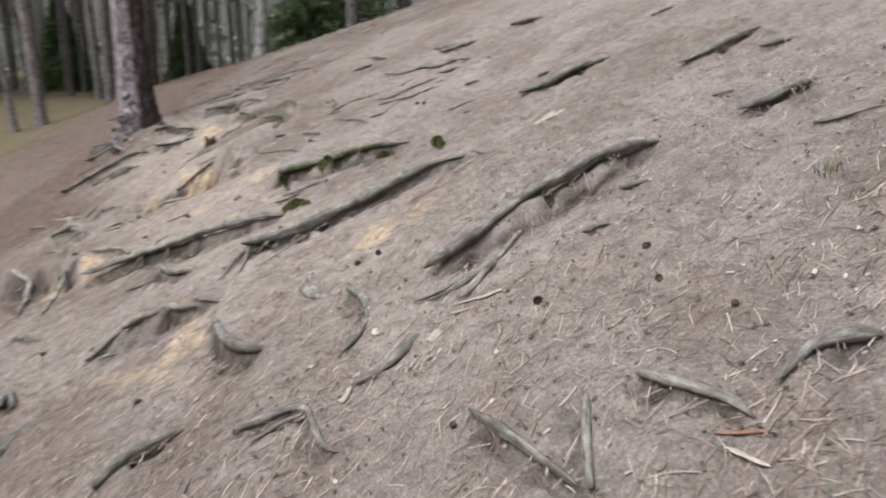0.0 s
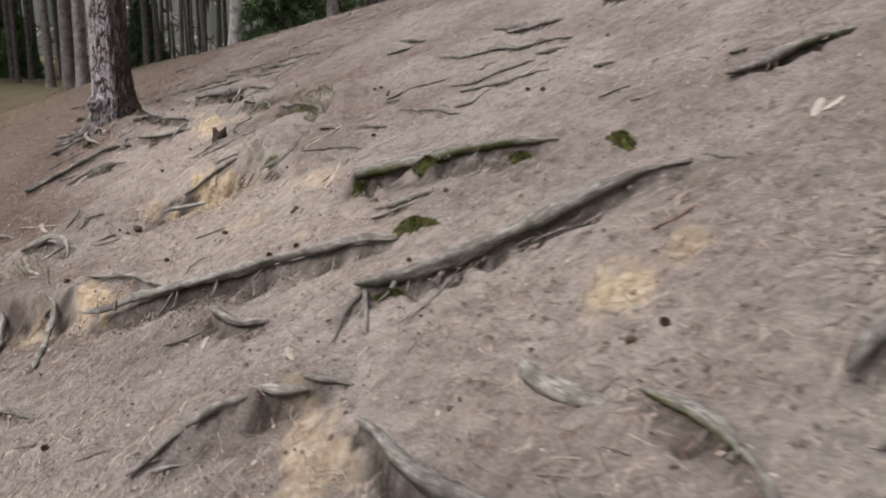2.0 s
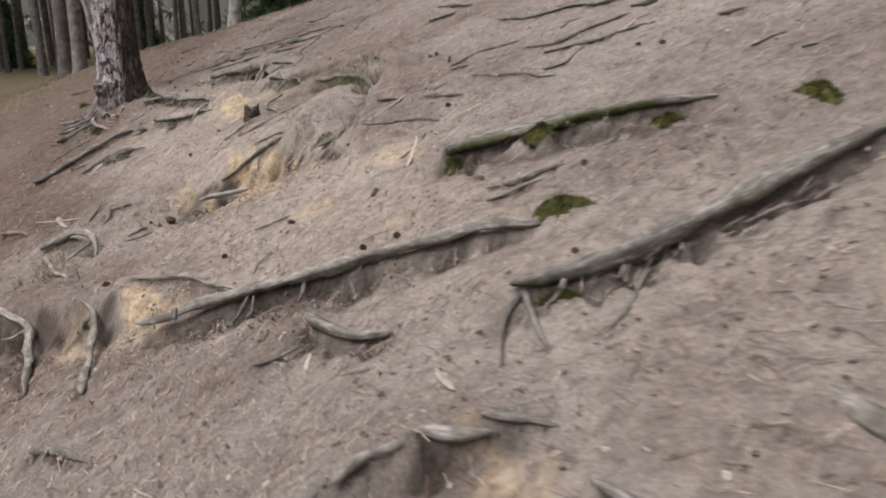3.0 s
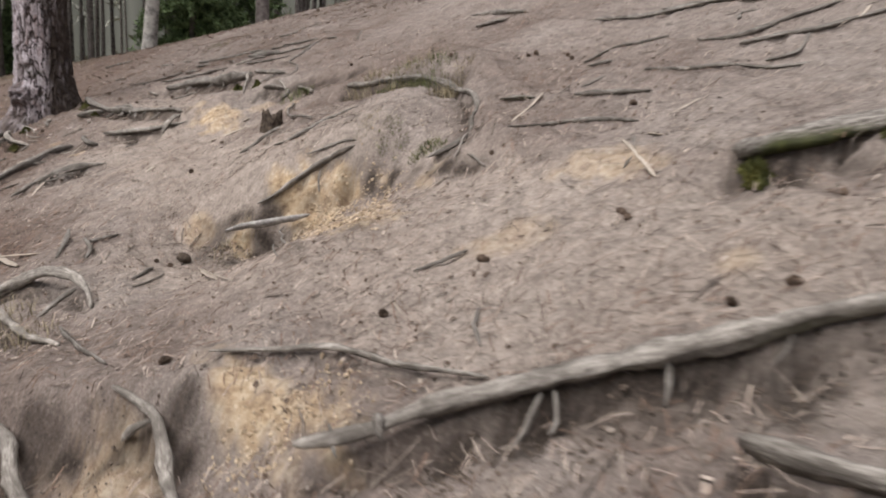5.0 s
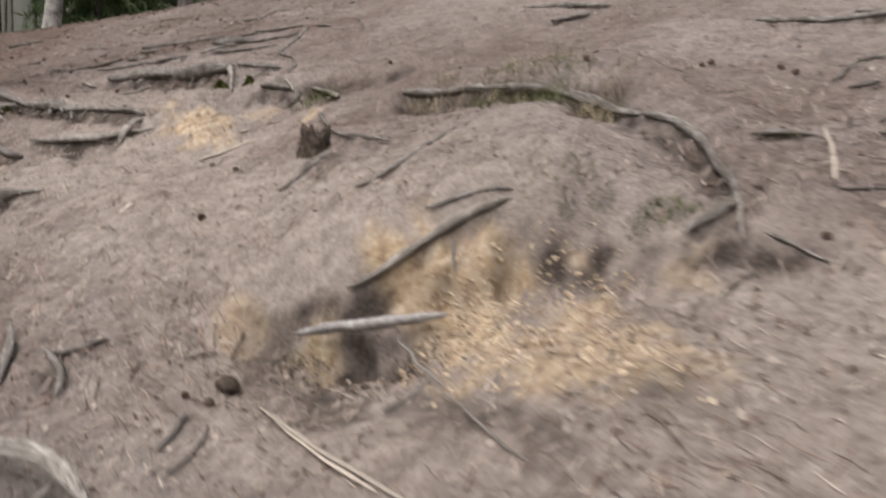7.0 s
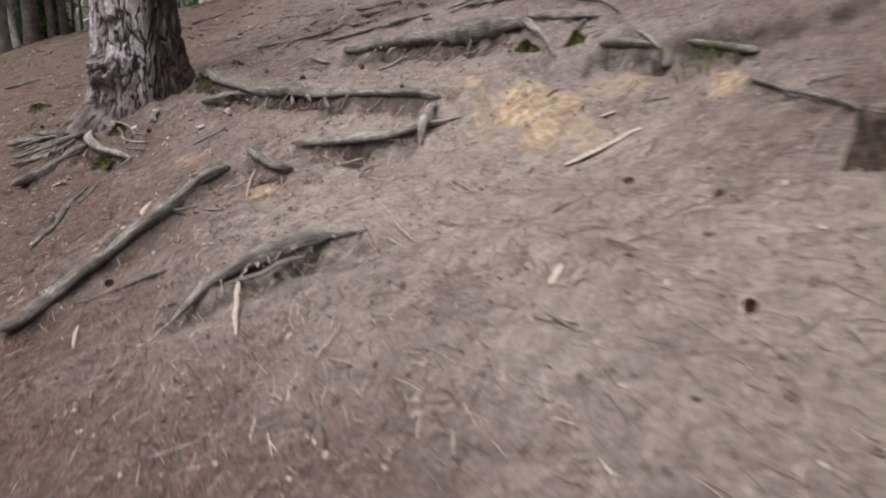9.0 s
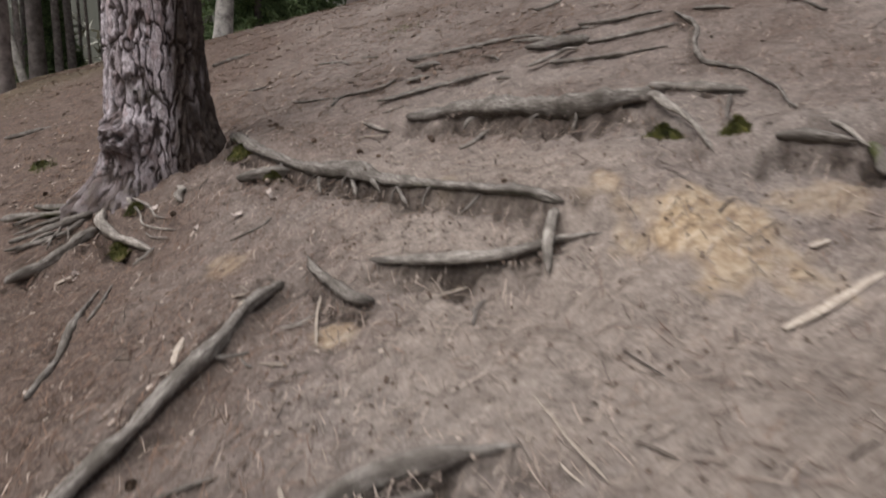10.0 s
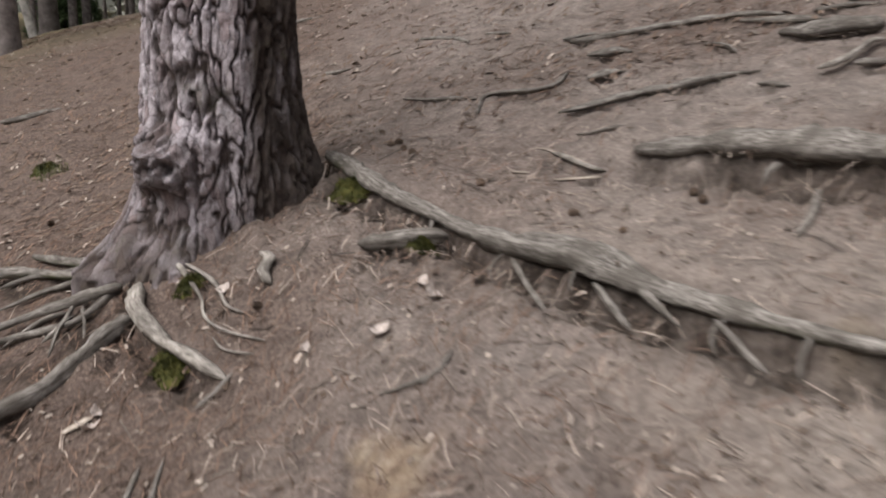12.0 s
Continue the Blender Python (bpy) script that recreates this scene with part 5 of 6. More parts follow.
root("buried dark root showing through the needles", [(-3.796, 12.758, 0.0067, 0.004), (-3.685, 12.588, 0.0117, 0.004), (-3.612, 12.339, 0.0061, 0.004)])
root("dark broken root showing through the needles", [(-3.512, 12.409, 0.0063, 0.004), (-3.463, 12.366, 0.0087, 0.004), (-3.397, 12.339, 0.0049, 0.004)])
root("thin dark root showing through the needles", [(-4.319, 12.702, 0.0079, 0.004), (-4.246, 12.631, 0.0117, 0.004), (-4.172, 12.63, 0.0065, 0.004)])
root("low dark root showing through the needles", [(-3.535, 10.894, 0.004, 0.004), (-3.484, 10.833, 0.0055, 0.004), (-3.409, 10.792, 0.004, 0.004)])
root("narrow dark root showing through the needles", [(-2.956, 10.84, 0.0048, 0.004), (-2.925, 10.796, 0.011, 0.004), (-2.901, 10.742, 0.0046, 0.004)])
root("buried dark root showing through the needles", [(-0.962, 6.47, 0.0043, 0.004), (-0.899, 6.455, 0.0086, 0.004), (-0.844, 6.456, 0.0043, 0.004)])
root("dark broken root showing through the needles", [(-1.093, 6.228, 0.004, 0.004), (-1.037, 6.218, 0.005, 0.004), (-0.977, 6.216, 0.004, 0.004)])
root("thin dark root showing through the needles", [(1.506, 3.153, 0.0065, 0.004), (1.573, 3.113, 0.0107, 0.004), (1.616, 3.049, 0.0052, 0.004)])
root("low dark root showing through the needles", [(1.42, 4.704, 0.0078, 0.004), (1.506, 4.761, 0.0127, 0.004), (1.589, 4.745, 0.0079, 0.004)])
root("narrow dark root showing through the needles", [(0.716, 6.93, 0.0137, 0.004), (0.861, 6.804, 0.027, 0.004), (0.979, 6.719, 0.0133, 0.004)])
root("buried dark root showing through the needles", [(0.578, 2.189, 0.0041, 0.004), (0.616, 2.195, 0.0074, 0.004), (0.664, 2.159, 0.004, 0.004)])
root("dark broken root showing through the needles", [(0.749, 2.425, 0.0053, 0.004), (0.792, 2.397, 0.0106, 0.004), (0.843, 2.367, 0.0061, 0.004)])
root("thin dark root showing through the needles", [(-4.355, 7.356, 0.012, 0.004), (-4.208, 7.297, 0.0159, 0.004), (-4.039, 7.134, 0.0097, 0.004)])
root("low dark root showing through the needles", [(-2.626, 4.056, 0.0077, 0.004), (-2.524, 4.033, 0.0134, 0.004), (-2.317, 3.864, 0.0054, 0.004)])
root("narrow dark root showing through the needles", [(-1.615, 3.152, 0.0054, 0.004), (-1.569, 3.156, 0.0094, 0.004), (-1.503, 3.137, 0.004, 0.004)])
root("buried dark root showing through the needles", [(-1.143, 3.232, 0.0054, 0.004), (-1.064, 3.206, 0.0094, 0.004), (-0.981, 3.144, 0.004, 0.004)])
root("", [(-2.313, 4.525, 0.0077, 0.1), (-2.308, 4.503, 0.0065, 0.08), (-2.3, 4.484, 0.0043, 0.06)], 0, name="nub", parent=long_grey_root_log)
root("", [(-2.217, 4.493, 0.0173, 0.09), (-2.215, 4.483, 0.0152, 0.07), (-2.208, 4.464, 0.0086, 0.06)], 0, name="nub", parent=long_grey_root_log)
# ROOTS END
for big_root, spots, count, reach, seed in (
        (long_ridge_root, [(-4.10, 10.76, 0.022, 0.008), (-3.78, 10.24, 0.025, 0.008), (-3.55, 9.83, 0.018, 0.008), (-3.20, 9.31, 0.018, 0.008)], 6, 0.07, 1),
        (massive_low_root, [(-3.25, 10.42, 0.033, 0.008), (-2.91, 9.99, 0.033, 0.008), (-2.70, 9.74, 0.035, 0.008)], 3, 0.06, 2),
        (long_grey_root_log, [(-2.22, 4.49, 0.015, 0.1), (-1.67, 4.325, 0.022, 0.03), (-1.05, 4.13, 0.017, 0.02)], 4, 0.08, 3),
        (stout_weathered_root_log, [(-0.93, 3.66, 0.021, 0.015), (-0.29, 3.69, 0.026, 0.015), (0.05, 3.69, 0.018, 0.015)], 3, 0.06, 4)):
    dangling(big_root, spots, count, reach, seed)
BRANCH = make_plain("silvery_dead_wood", [(0.3, (0.16, 0.15, 0.145)), (0.7, (0.46, 0.44, 0.42))], 45, relief=0.6)
root("silvery dead branch lying over the sandy pit", [(-2.65, 6.66, 0.0099, 0.055), (-2.556, 6.6, 0.0153, 0.107), (-2.424, 6.54, 0.0158, 0.156), (-2.309, 6.49, 0.0141, 0.061), (-2.268, 6.46, 0.007, 0.098)], 0, BRANCH, "branch", "dead_branch", straight=True)


# ---- splinters, twigs and bark strips ----
def sliver(name, p, q, w, mat, label, category, group, thick, bend):
    rng = random.Random(int(abs(p[0] * 7919 + p[1] * 104729)))
    n = 7
    rows = []
    for i in range(n):
        t = i / (n - 1)
        x, y = p[0] + (q[0] - p[0]) * t, p[1] + (q[1] - p[1]) * t
        off = bend * math.sin(math.pi * t) * rng.uniform(0.6, 1.4)
        rows.append((x + off * (q[1] - p[1]), y - off * (q[0] - p[0]), gz(x, y) + 0.35 * thick * w + 0.004))
    z = np.array([r[2] for r in rows])
    t = np.linspace(0, 1, n)
    z = np.maximum(z[0] * (1 - t) + z[-1] * t, z - 0.004)
    pts = np.array([(r[0], r[1], zz) for r, zz in zip(rows, z)])
    rad = [w * 0.5 * (0.45 if i in (0, n - 1) else 1.0) * rng.uniform(0.8, 1.15) for i in range(n)]
    v, f = tube_data(pts, rad, 6, flat=thick, rough=0.12, seed=rng.randint(0, 9999))
    base = pts[0]
    ob = link_mesh(name, mesh_from(name, (np.array(v) - base).tolist(), f), mat, smooth=False)
    ob.location = base
    return tagged(ob, label, category, group)


def splinter(p, q, w):
    return sliver("wood_splinter", p, q, w, CHIP, "pale bare wood splinter lying on the soil", "splinter", "wood splinters on the slope", 0.35, 0.02)


def twig(p, q, w):
    return sliver("twig", p, q, w, ROOT, "thin grey fallen twig on the soil", "twig", "fallen twigs", 0.9, 0.07)


def bark_strip(p, q, w):
    return sliver("bark_strip", p, q, w, STRIP, "reddish brown strip of bark on the soil", "bark strip", "", 0.4, 0.04)


STRIP = make_plain("red_bark", [(0.3, (0.13, 0.062, 0.042)), (0.7, (0.29, 0.17, 0.125))], 50)
# CHIPS BEGIN
splinter((-2.872, 8.503), (-2.593, 8.541), 0.0283)
splinter((-3.186, 7.731), (-3.143, 7.783), 0.0195)
splinter((-2.662, 8.721), (-2.616, 8.708), 0.0240)
splinter((-3.482, 8.477), (-3.419, 8.205), 0.0082)
splinter((-3.474, 8.303), (-3.460, 8.222), 0.0066)
splinter((-3.909, 8.349), (-3.899, 8.034), 0.0110)
splinter((-4.396, 8.482), (-4.374, 8.340), 0.0107)
twig((-3.952, 8.349), (-3.720, 8.337), 0.0160)
splinter((-3.225, 7.795), (-3.225, 7.749), 0.0059)
splinter((-4.015, 8.517), (-4.003, 8.452), 0.0113)
splinter((-4.318, 9.318), (-4.325, 9.152), 0.0228)
twig((-4.220, 9.153), (-4.112, 9.130), 0.0138)
twig((-4.132, 9.123), (-4.097, 9.025), 0.0094)
splinter((-4.084, 9.033), (-4.006, 8.975), 0.0103)
splinter((-4.382, 9.137), (-4.320, 9.117), 0.0081)
splinter((-3.903, 9.285), (-3.924, 9.032), 0.0099)
splinter((-3.614, 9.101), (-3.481, 9.105), 0.0114)
twig((-3.443, 9.037), (-3.511, 8.892), 0.0120)
splinter((-4.162, 9.405), (-4.135, 9.412), 0.0188)
splinter((0.663, 1.061), (0.711, 0.981), 0.0149)
bark_strip((0.653, 1.107), (0.743, 1.068), 0.0133)
splinter((0.140, 2.099), (0.306, 2.061), 0.0131)
splinter((-0.192, 1.791), (-0.175, 1.860), 0.0173)
twig((-0.657, 1.691), (-0.711, 1.999), 0.0162)
twig((1.200, 2.828), (1.268, 2.772), 0.0137)
splinter((0.606, 3.555), (0.735, 3.652), 0.0205)
splinter((0.222, 2.069), (0.301, 2.072), 0.0210)
splinter((0.065, 1.930), (0.097, 1.976), 0.0284)
splinter((0.135, 2.049), (0.196, 2.026), 0.0161)
splinter((0.569, 3.545), (0.691, 3.715), 0.0316)
splinter((-0.124, 2.152), (-0.117, 2.100), 0.0221)
splinter((-1.235, 3.478), (-1.198, 3.357), 0.0178)
splinter((-1.235, 3.516), (-1.196, 3.369), 0.0139)
splinter((-1.270, 5.161), (-1.209, 5.543), 0.0155)
bark_strip((-0.059, 3.271), (0.080, 3.285), 0.0125)
splinter((-2.116, 3.625), (-2.015, 3.533), 0.0094)
splinter((-0.095, 5.760), (0.021, 5.844), 0.0135)
splinter((-2.738, 6.429), (-2.643, 5.949), 0.0121)
twig((-2.377, 6.590), (-2.367, 6.212), 0.0104)
twig((-2.367, 6.212), (-2.415, 5.682), 0.0070)
twig((-2.514, 6.212), (-2.359, 6.311), 0.0130)
twig((-2.993, 6.184), (-2.899, 6.406), 0.0091)
splinter((-2.097, 5.061), (-2.079, 5.008), 0.0067)
twig((-2.218, 6.617), (-2.224, 6.551), 0.0112)
twig((-2.018, 5.201), (-1.848, 5.211), 0.0118)
splinter((-2.747, 6.469), (-2.631, 5.841), 0.0123)
twig((-1.891, 4.903), (-1.940, 4.711), 0.0120)
twig((-1.299, 5.325), (-1.163, 5.555), 0.0105)
splinter((-1.494, 5.983), (-1.258, 6.260), 0.0132)
splinter((-1.010, 5.579), (-0.861, 5.626), 0.0095)
splinter((-1.123, 5.514), (-1.106, 5.439), 0.0143)
twig((-4.239, 10.053), (-4.133, 10.028), 0.0099)
twig((-4.153, 10.015), (-4.075, 10.081), 0.0100)
twig((-4.666, 10.300), (-4.583, 10.358), 0.0114)
splinter((-3.675, 10.669), (-3.545, 10.632), 0.0169)
splinter((-3.666, 10.890), (-3.561, 10.697), 0.0125)
splinter((-5.001, 10.376), (-4.941, 10.404), 0.0202)
splinter((-4.186, 9.480), (-4.138, 9.454), 0.0155)
splinter((-4.175, 9.613), (-4.130, 9.456), 0.0069)
splinter((-3.785, 10.753), (-3.731, 10.734), 0.0121)
splinter((-4.084, 7.337), (-3.527, 6.859), 0.0173)
splinter((-3.870, 7.260), (-3.610, 6.797), 0.0409)
splinter((-2.765, 6.496), (-2.568, 5.669), 0.0139)
twig((-3.016, 6.294), (-2.952, 6.461), 0.0149)
splinter((-1.239, 3.598), (-1.220, 3.539), 0.0058)
splinter((-1.614, 3.886), (-1.625, 3.819), 0.0140)
# CHIPS END


# ---- pine cones ----
def cone_mesh():
    bm = bmesh.new()
    L, R = 0.050, 0.019
    rings, per = 8, 8
    core = bmesh.ops.create_uvsphere(bm, u_segments=8, v_segments=6, radius=0.8)
    for v in core["verts"]:
        v.co = Vector((v.co.x * R * 0.85, v.co.y * R * 0.85, v.co.z * L * 0.55))
    for i in range(rings):
        t = (i + 0.5) / rings
        r = R * math.sin(math.pi * (0.12 + 0.83 * t)) ** 0.7
        z = L * (t - 0.5)
        for k in range(per):
            a = 2 * math.pi * (k + 0.5 * (i % 2)) / per
            d, s = Vector((math.cos(a), math.sin(a), 0)), Vector((-math.sin(a), math.cos(a), 0))
            b0 = d * r * 0.45 + Vector((0, 0, z))
            tip = d * r * 1.12 + Vector((0, 0, z + 0.0055))
            w = r * 0.36
            vs = [bm.verts.new(c) for c in (b0 - s * w * 0.6, b0 + s * w * 0.6, tip + s * w, tip + d * 0.002 + Vector((0, 0, -0.002)), tip - s * w)]
            bm.faces.new(vs)
            lo = bm.verts.new(b0 + Vector((0, 0, -0.004)))
            bm.faces.new((vs[1], vs[0], lo))
            bm.faces.new((vs[2], vs[1], lo, vs[3]))
            bm.faces.new((vs[0], vs[4], vs[3], lo))
    me = bpy.data.meshes.new("pine_cone")
    bm.to_mesh(me)
    bm.free()
    me.materials.append(CONE)
    return me


CONE_MESH = cone_mesh()


def cone(x, y):
    rng = random.Random(int(abs(x * 5003 + y * 9001)))
    ob = new("pine_cone", CONE_MESH)
    s = rng.uniform(0.45, 0.64)
    ob.matrix_world = pose(x, y, gz(x, y) + 0.013 * s, rng.uniform(60, 115), rng.uniform(-20, 20), rng.uniform(0, 360)) @ Matrix.Scale(s, 4)
    tagged(ob, "dark brown open pine cone lying on the needles", "pine cone", "fallen pine cones")


# CONES BEGIN
for x, y in ((-3.37, 10.40), (-3.27, 9.50), (-3.37, 10.35), (-3.69, 10.44), (-3.89, 10.71), (-4.11, 11.20), (-4.05, 11.07), (-4.08, 11.21), (-3.62, 10.27), (-4.53, 10.55), (-5.03, 11.48), (-5.46, 11.80), (-2.82, 8.13), (-3.80, 8.31), (-4.37, 8.78), (-4.12, 11.43), (-4.07, 11.15)):
    cone(x, y)
for x, y in ((-0.64, 4.32), (-1.89, 8.63), (-4.53, 13.27), (-0.11, 5.39), (-0.81, 3.74), (-1.43, 5.01), (0.27, 5.25), (-0.17, 2.79), (-0.26, 2.78), (-2.15, 3.58), (0.72, 1.91), (0.71, 1.73), (0.40, 1.90), (0.82, 1.47), (0.14, 1.48), (-1.12, 2.46), (0.45, 5.79), (-0.05, 5.22)):
    cone(x, y)
for x, y in ((-2.75, 7.80), (-2.89, 6.53), (-2.95, 6.54), (-0.95, 6.71), (-1.45, 7.30), (-1.01, 7.09), (-1.59, 5.89), (-2.89, 7.43), (-1.06, 7.08), (-0.94, 6.79), (-2.72, 5.12), (-2.13, 5.03), (-1.82, 5.11), (-1.42, 5.06), (-1.02, 5.85), (-1.46, 4.44), (-1.33, 4.42), (-1.42, 5.08), (-1.83, 5.12), (-0.97, 4.72)):
    cone(x, y)
# CONES END


# ---- moss cushions, stump, grass ----
def moss_cushion(x, y, rx, ry, turn, rise, seed):
    rng = np.random.RandomState(seed)
    na, nr = 40, 12
    ct, st = math.cos(radians(turn)), math.sin(radians(turn))
    verts, faces = [], []
    for j in range(nr + 1):
        for i in range(na):
            a, r = 2 * math.pi * i / na, j / nr
            e = 0.72 + 0.20 * math.sin(2 * a + seed) + 0.12 * math.sin(5 * a + 2 * seed) + 0.09 * math.sin(11 * a + seed) + 0.06 * math.sin(17 * a + 3 * seed)
            u, w = rx * r * e * math.cos(a), ry * r * e * math.sin(a)
            px, py = x + u * ct - w * st, y + u * st + w * ct
            verts.append((px - x, py - y, rise * (1 - r ** 1.6) * (1 + 0.5 * noise.noise(Vector((px * 25, py * 25, 0)))) - 0.007 + rng.uniform(-1, 1) * 0.006 * (1 - 0.6 * r)))
    level = ground_height(np.array([v[0] + x for v in verts]), np.array([v[1] + y for v in verts]))
    verts = [(u, w, h + z) for (u, w, h), z in zip(verts, level.tolist())]
    for j in range(nr):
        for i in range(na):
            k = (i + 1) % na
            faces.append((j * na + i, j * na + k, (j + 1) * na + k, (j + 1) * na + i))
    # short upright shoots over the cushion
    base = list(verts)
    for _ in range(1100):
        vx, vy, vz = base[int(len(base) * rng.rand() ** 0.8) % len(base)]
        vx, vy = vx + rng.normal() * 0.004, vy + rng.normal() * 0.004
        a, h = rng.uniform(0, 6.28), rng.uniform(0.005, 0.014)
        k, sx, sy = len(verts), 0.0022 * math.cos(a), 0.0022 * math.sin(a)
        verts += [(vx - sx, vy - sy, vz - 0.002), (vx + sx, vy + sy, vz - 0.002), (vx + rng.normal() * 0.005, vy + rng.normal() * 0.005, vz + h)]
        faces.append((k, k + 1, k + 2))
    ob = link_mesh("moss_cushion", mesh_from("moss_cushion", verts, faces), MOSS)
    ob.location = (x, y, 0)
    return tagged(ob, "bright green moss cushion on the root-laced slope", "moss", "moss cushions")


for args in ((-0.785, 4.05, 0.12, 0.07, -25, 0.045, 1), (0.066, 4.06, 0.105, 0.05, -65, 0.045, 2), (-0.88, 3.62, 0.07, 0.03, -8, 0.02, 3),
             (-4.76, 10.50, 0.10, 0.05, -30, 0.03, 4), (-4.74, 10.76, 0.07, 0.04, 10, 0.03, 5), (-4.25, 10.99, 0.13, 0.05, -55, 0.045, 6),
             (-1.07, 4.95, 0.06, 0.035, -35, 0.025, 10), (-0.72, 4.79, 0.11, 0.035, -35, 0.03, 11), (-0.29, 4.46, 0.09, 0.035, -45, 0.03, 12), (-5.74, 12.62, 0.08, 0.05, 20, 0.06, 13), (-2.73, 9.43, 0.07, 0.04, -40, 0.04, 8), (-2.58, 9.24, 0.06, 0.04, -50, 0.04, 9), (-4.08, 10.56, 0.05, 0.03, -40, 0.03, 7)):
    moss_cushion(*args)


def stump():
    rng = np.random.RandomState(4)
    x, y = -2.45, 7.66
    na, nz = 36, 14
    verts, faces = [], []
    for j in range(nz):
        t = j / (nz - 1)
        for i in range(na):
            a = 2 * math.pi * i / na
            r = 0.056 * (1.25 - 0.35 * t) * (1 + 0.12 * math.sin(3 * a) + 0.10 * math.sin(7 * a + 1) + rng.uniform(-0.06, 0.06))
            top = 0.06 + 0.02 * math.sin(2 * a + 1) + 0.018 * math.sin(5 * a) + rng.uniform(-0.012, 0.012)
            verts.append((r * math.cos(a), 0.8 * r * math.sin(a), -0.10 + (top + 0.10) * t))
    for j in range(nz - 1):
        for i in range(na):
            k = (i + 1) % na
            faces.append((j * na + i, j * na + k, (j + 1) * na + k, (j + 1) * na + i))
    c = len(verts)
    verts.append((0, 0, 0.05))
    for i in range(na):
        faces.append(((nz - 1) * na + i, (nz - 1) * na + (i + 1) % na, c))
    m = make_plain("rotten_wood", [(0.3, (0.018, 0.013, 0.010)), (0.7, (0.11, 0.085, 0.065))], 40, relief=0.9)
    ob = link_mesh("tree_stump", mesh_from("tree_stump", verts, faces), m)
    ob.location = (x, y, gz(x, y) + 0.02)
    tagged(ob, "small dark rotten stump on the lip of the bank", "stump")
    me = bpy.data.meshes.new("charred_lump")
    bm = bmesh.new()
    bmesh.ops.create_icosphere(bm, subdivisions=3, radius=0.032)
    for v in bm.verts:
        v.co *= 1 + 0.28 * noise.noise(v.co * 30) + 0.15 * noise.noise(v.co * 80)
        v.co.z *= 0.75
    bm.to_mesh(me)
    bm.free()
    lump = link_mesh("wood_lump", me, m)
    lump.location = (-2.84, 6.60, gz(-2.84, 6.60) + 0.02)
    tagged(lump, "blackened lump of rotten wood beside the pit", "wood lump")


stump()


def grass_tuft(x, y, spread, length, count, mat, label, seed):
    rng = np.random.RandomState(seed)
    verts, faces = [], []
    z0 = gz(x, y)
    a, r = rng.uniform(0, 6.28, count), spread * np.sqrt(rng.rand(count))
    foot = np.stack([r * np.cos(a), r * np.sin(a)], -1)
    levels = ground_height(x + foot[:, 0], y + foot[:, 1])
    for _ in range(count):
        bx, by = foot[_]
        bz = float(levels[_]) - z0 - 0.005
        d = rng.uniform(0, 6.28)
        ln, lean, w = length * rng.uniform(0.5, 1.1), rng.uniform(0.2, 1.1), rng.uniform(0.0012, 0.0022)
        sx, sy = -math.sin(d) * w, math.cos(d) * w
        k = len(verts)
        for s in (0, 0.4, 0.75, 1.0):
            o, up = ln * lean * s * s, ln * (s - 0.35 * lean * s * s)
            cx, cy = bx + o * math.cos(d) - 0.35 * o, by + o * math.sin(d) - 0.15 * o
            ww = 1 - 0.85 * s
            verts += [(cx - sx * ww, cy - sy * ww, bz + up), (cx + sx * ww, cy + sy * ww, bz + up)]
        for s in range(3):
            faces.append((k + 2 * s, k + 2 * s + 1, k + 2 * s + 3, k + 2 * s + 2))
    ob = link_mesh("grass_tuft", mesh_from("grass_tuft", verts, faces), mat)
    ob.location = (x, y, z0)
    return tagged(ob, label, "grass", "grass tufts on the bank")


GREEN, DRY = "sparse green grass tuft on the bank", "matted dry grass tuft hanging on the bank"
for k, (x, y, sp, ln, n, dry) in enumerate(((-1.55, 7.28, 0.13, 0.09, 150, 0), (-1.775, 6.27, 0.06, 0.035, 200, 0), (-1.74, 6.20, 0.04, 0.03, 90, 0), (-1.915, 6.485, 0.06, 0.03, 180, 0), (-1.87, 6.40, 0.04, 0.025, 80, 0), (-2.28, 8.70, 0.12, 0.09, 120, 0),
                                            (-1.65, 7.44, 0.14, 0.08, 140, 1), (-1.75, 7.65, 0.15, 0.08, 140, 1), (-3.50, 6.10, 0.16, 0.09, 150, 1), (-3.30, 5.85, 0.12, 0.08, 110, 1),
                                            (-5.68, 12.52, 0.09, 0.09, 90, 0), (-3.14, 12.88, 0.13, 0.08, 60, 0), (1.21, 1.86, 0.04, 0.06, 30, 0), (-1.45, 7.10, 0.09, 0.08, 110, 1),
                                            (-2.00, 6.62, 0.07, 0.035, 90, 1), (-2.62, 6.62, 0.10, 0.05, 120, 1), (-1.88, 7.90, 0.12, 0.09, 170, 1), (-1.60, 7.36, 0.13, 0.06, 220, 0),
                                            (-1.72, 7.55, 0.12, 0.06, 170, 0), (-1.52, 7.05, 0.10, 0.09, 150, 1), (-1.82, 6.30, 0.035, 0.03, 60, 0))):
    grass_tuft(x, y, sp, ln, n, DRYGRASS if dry else GRASS, DRY if dry else GREEN, 60 + k)


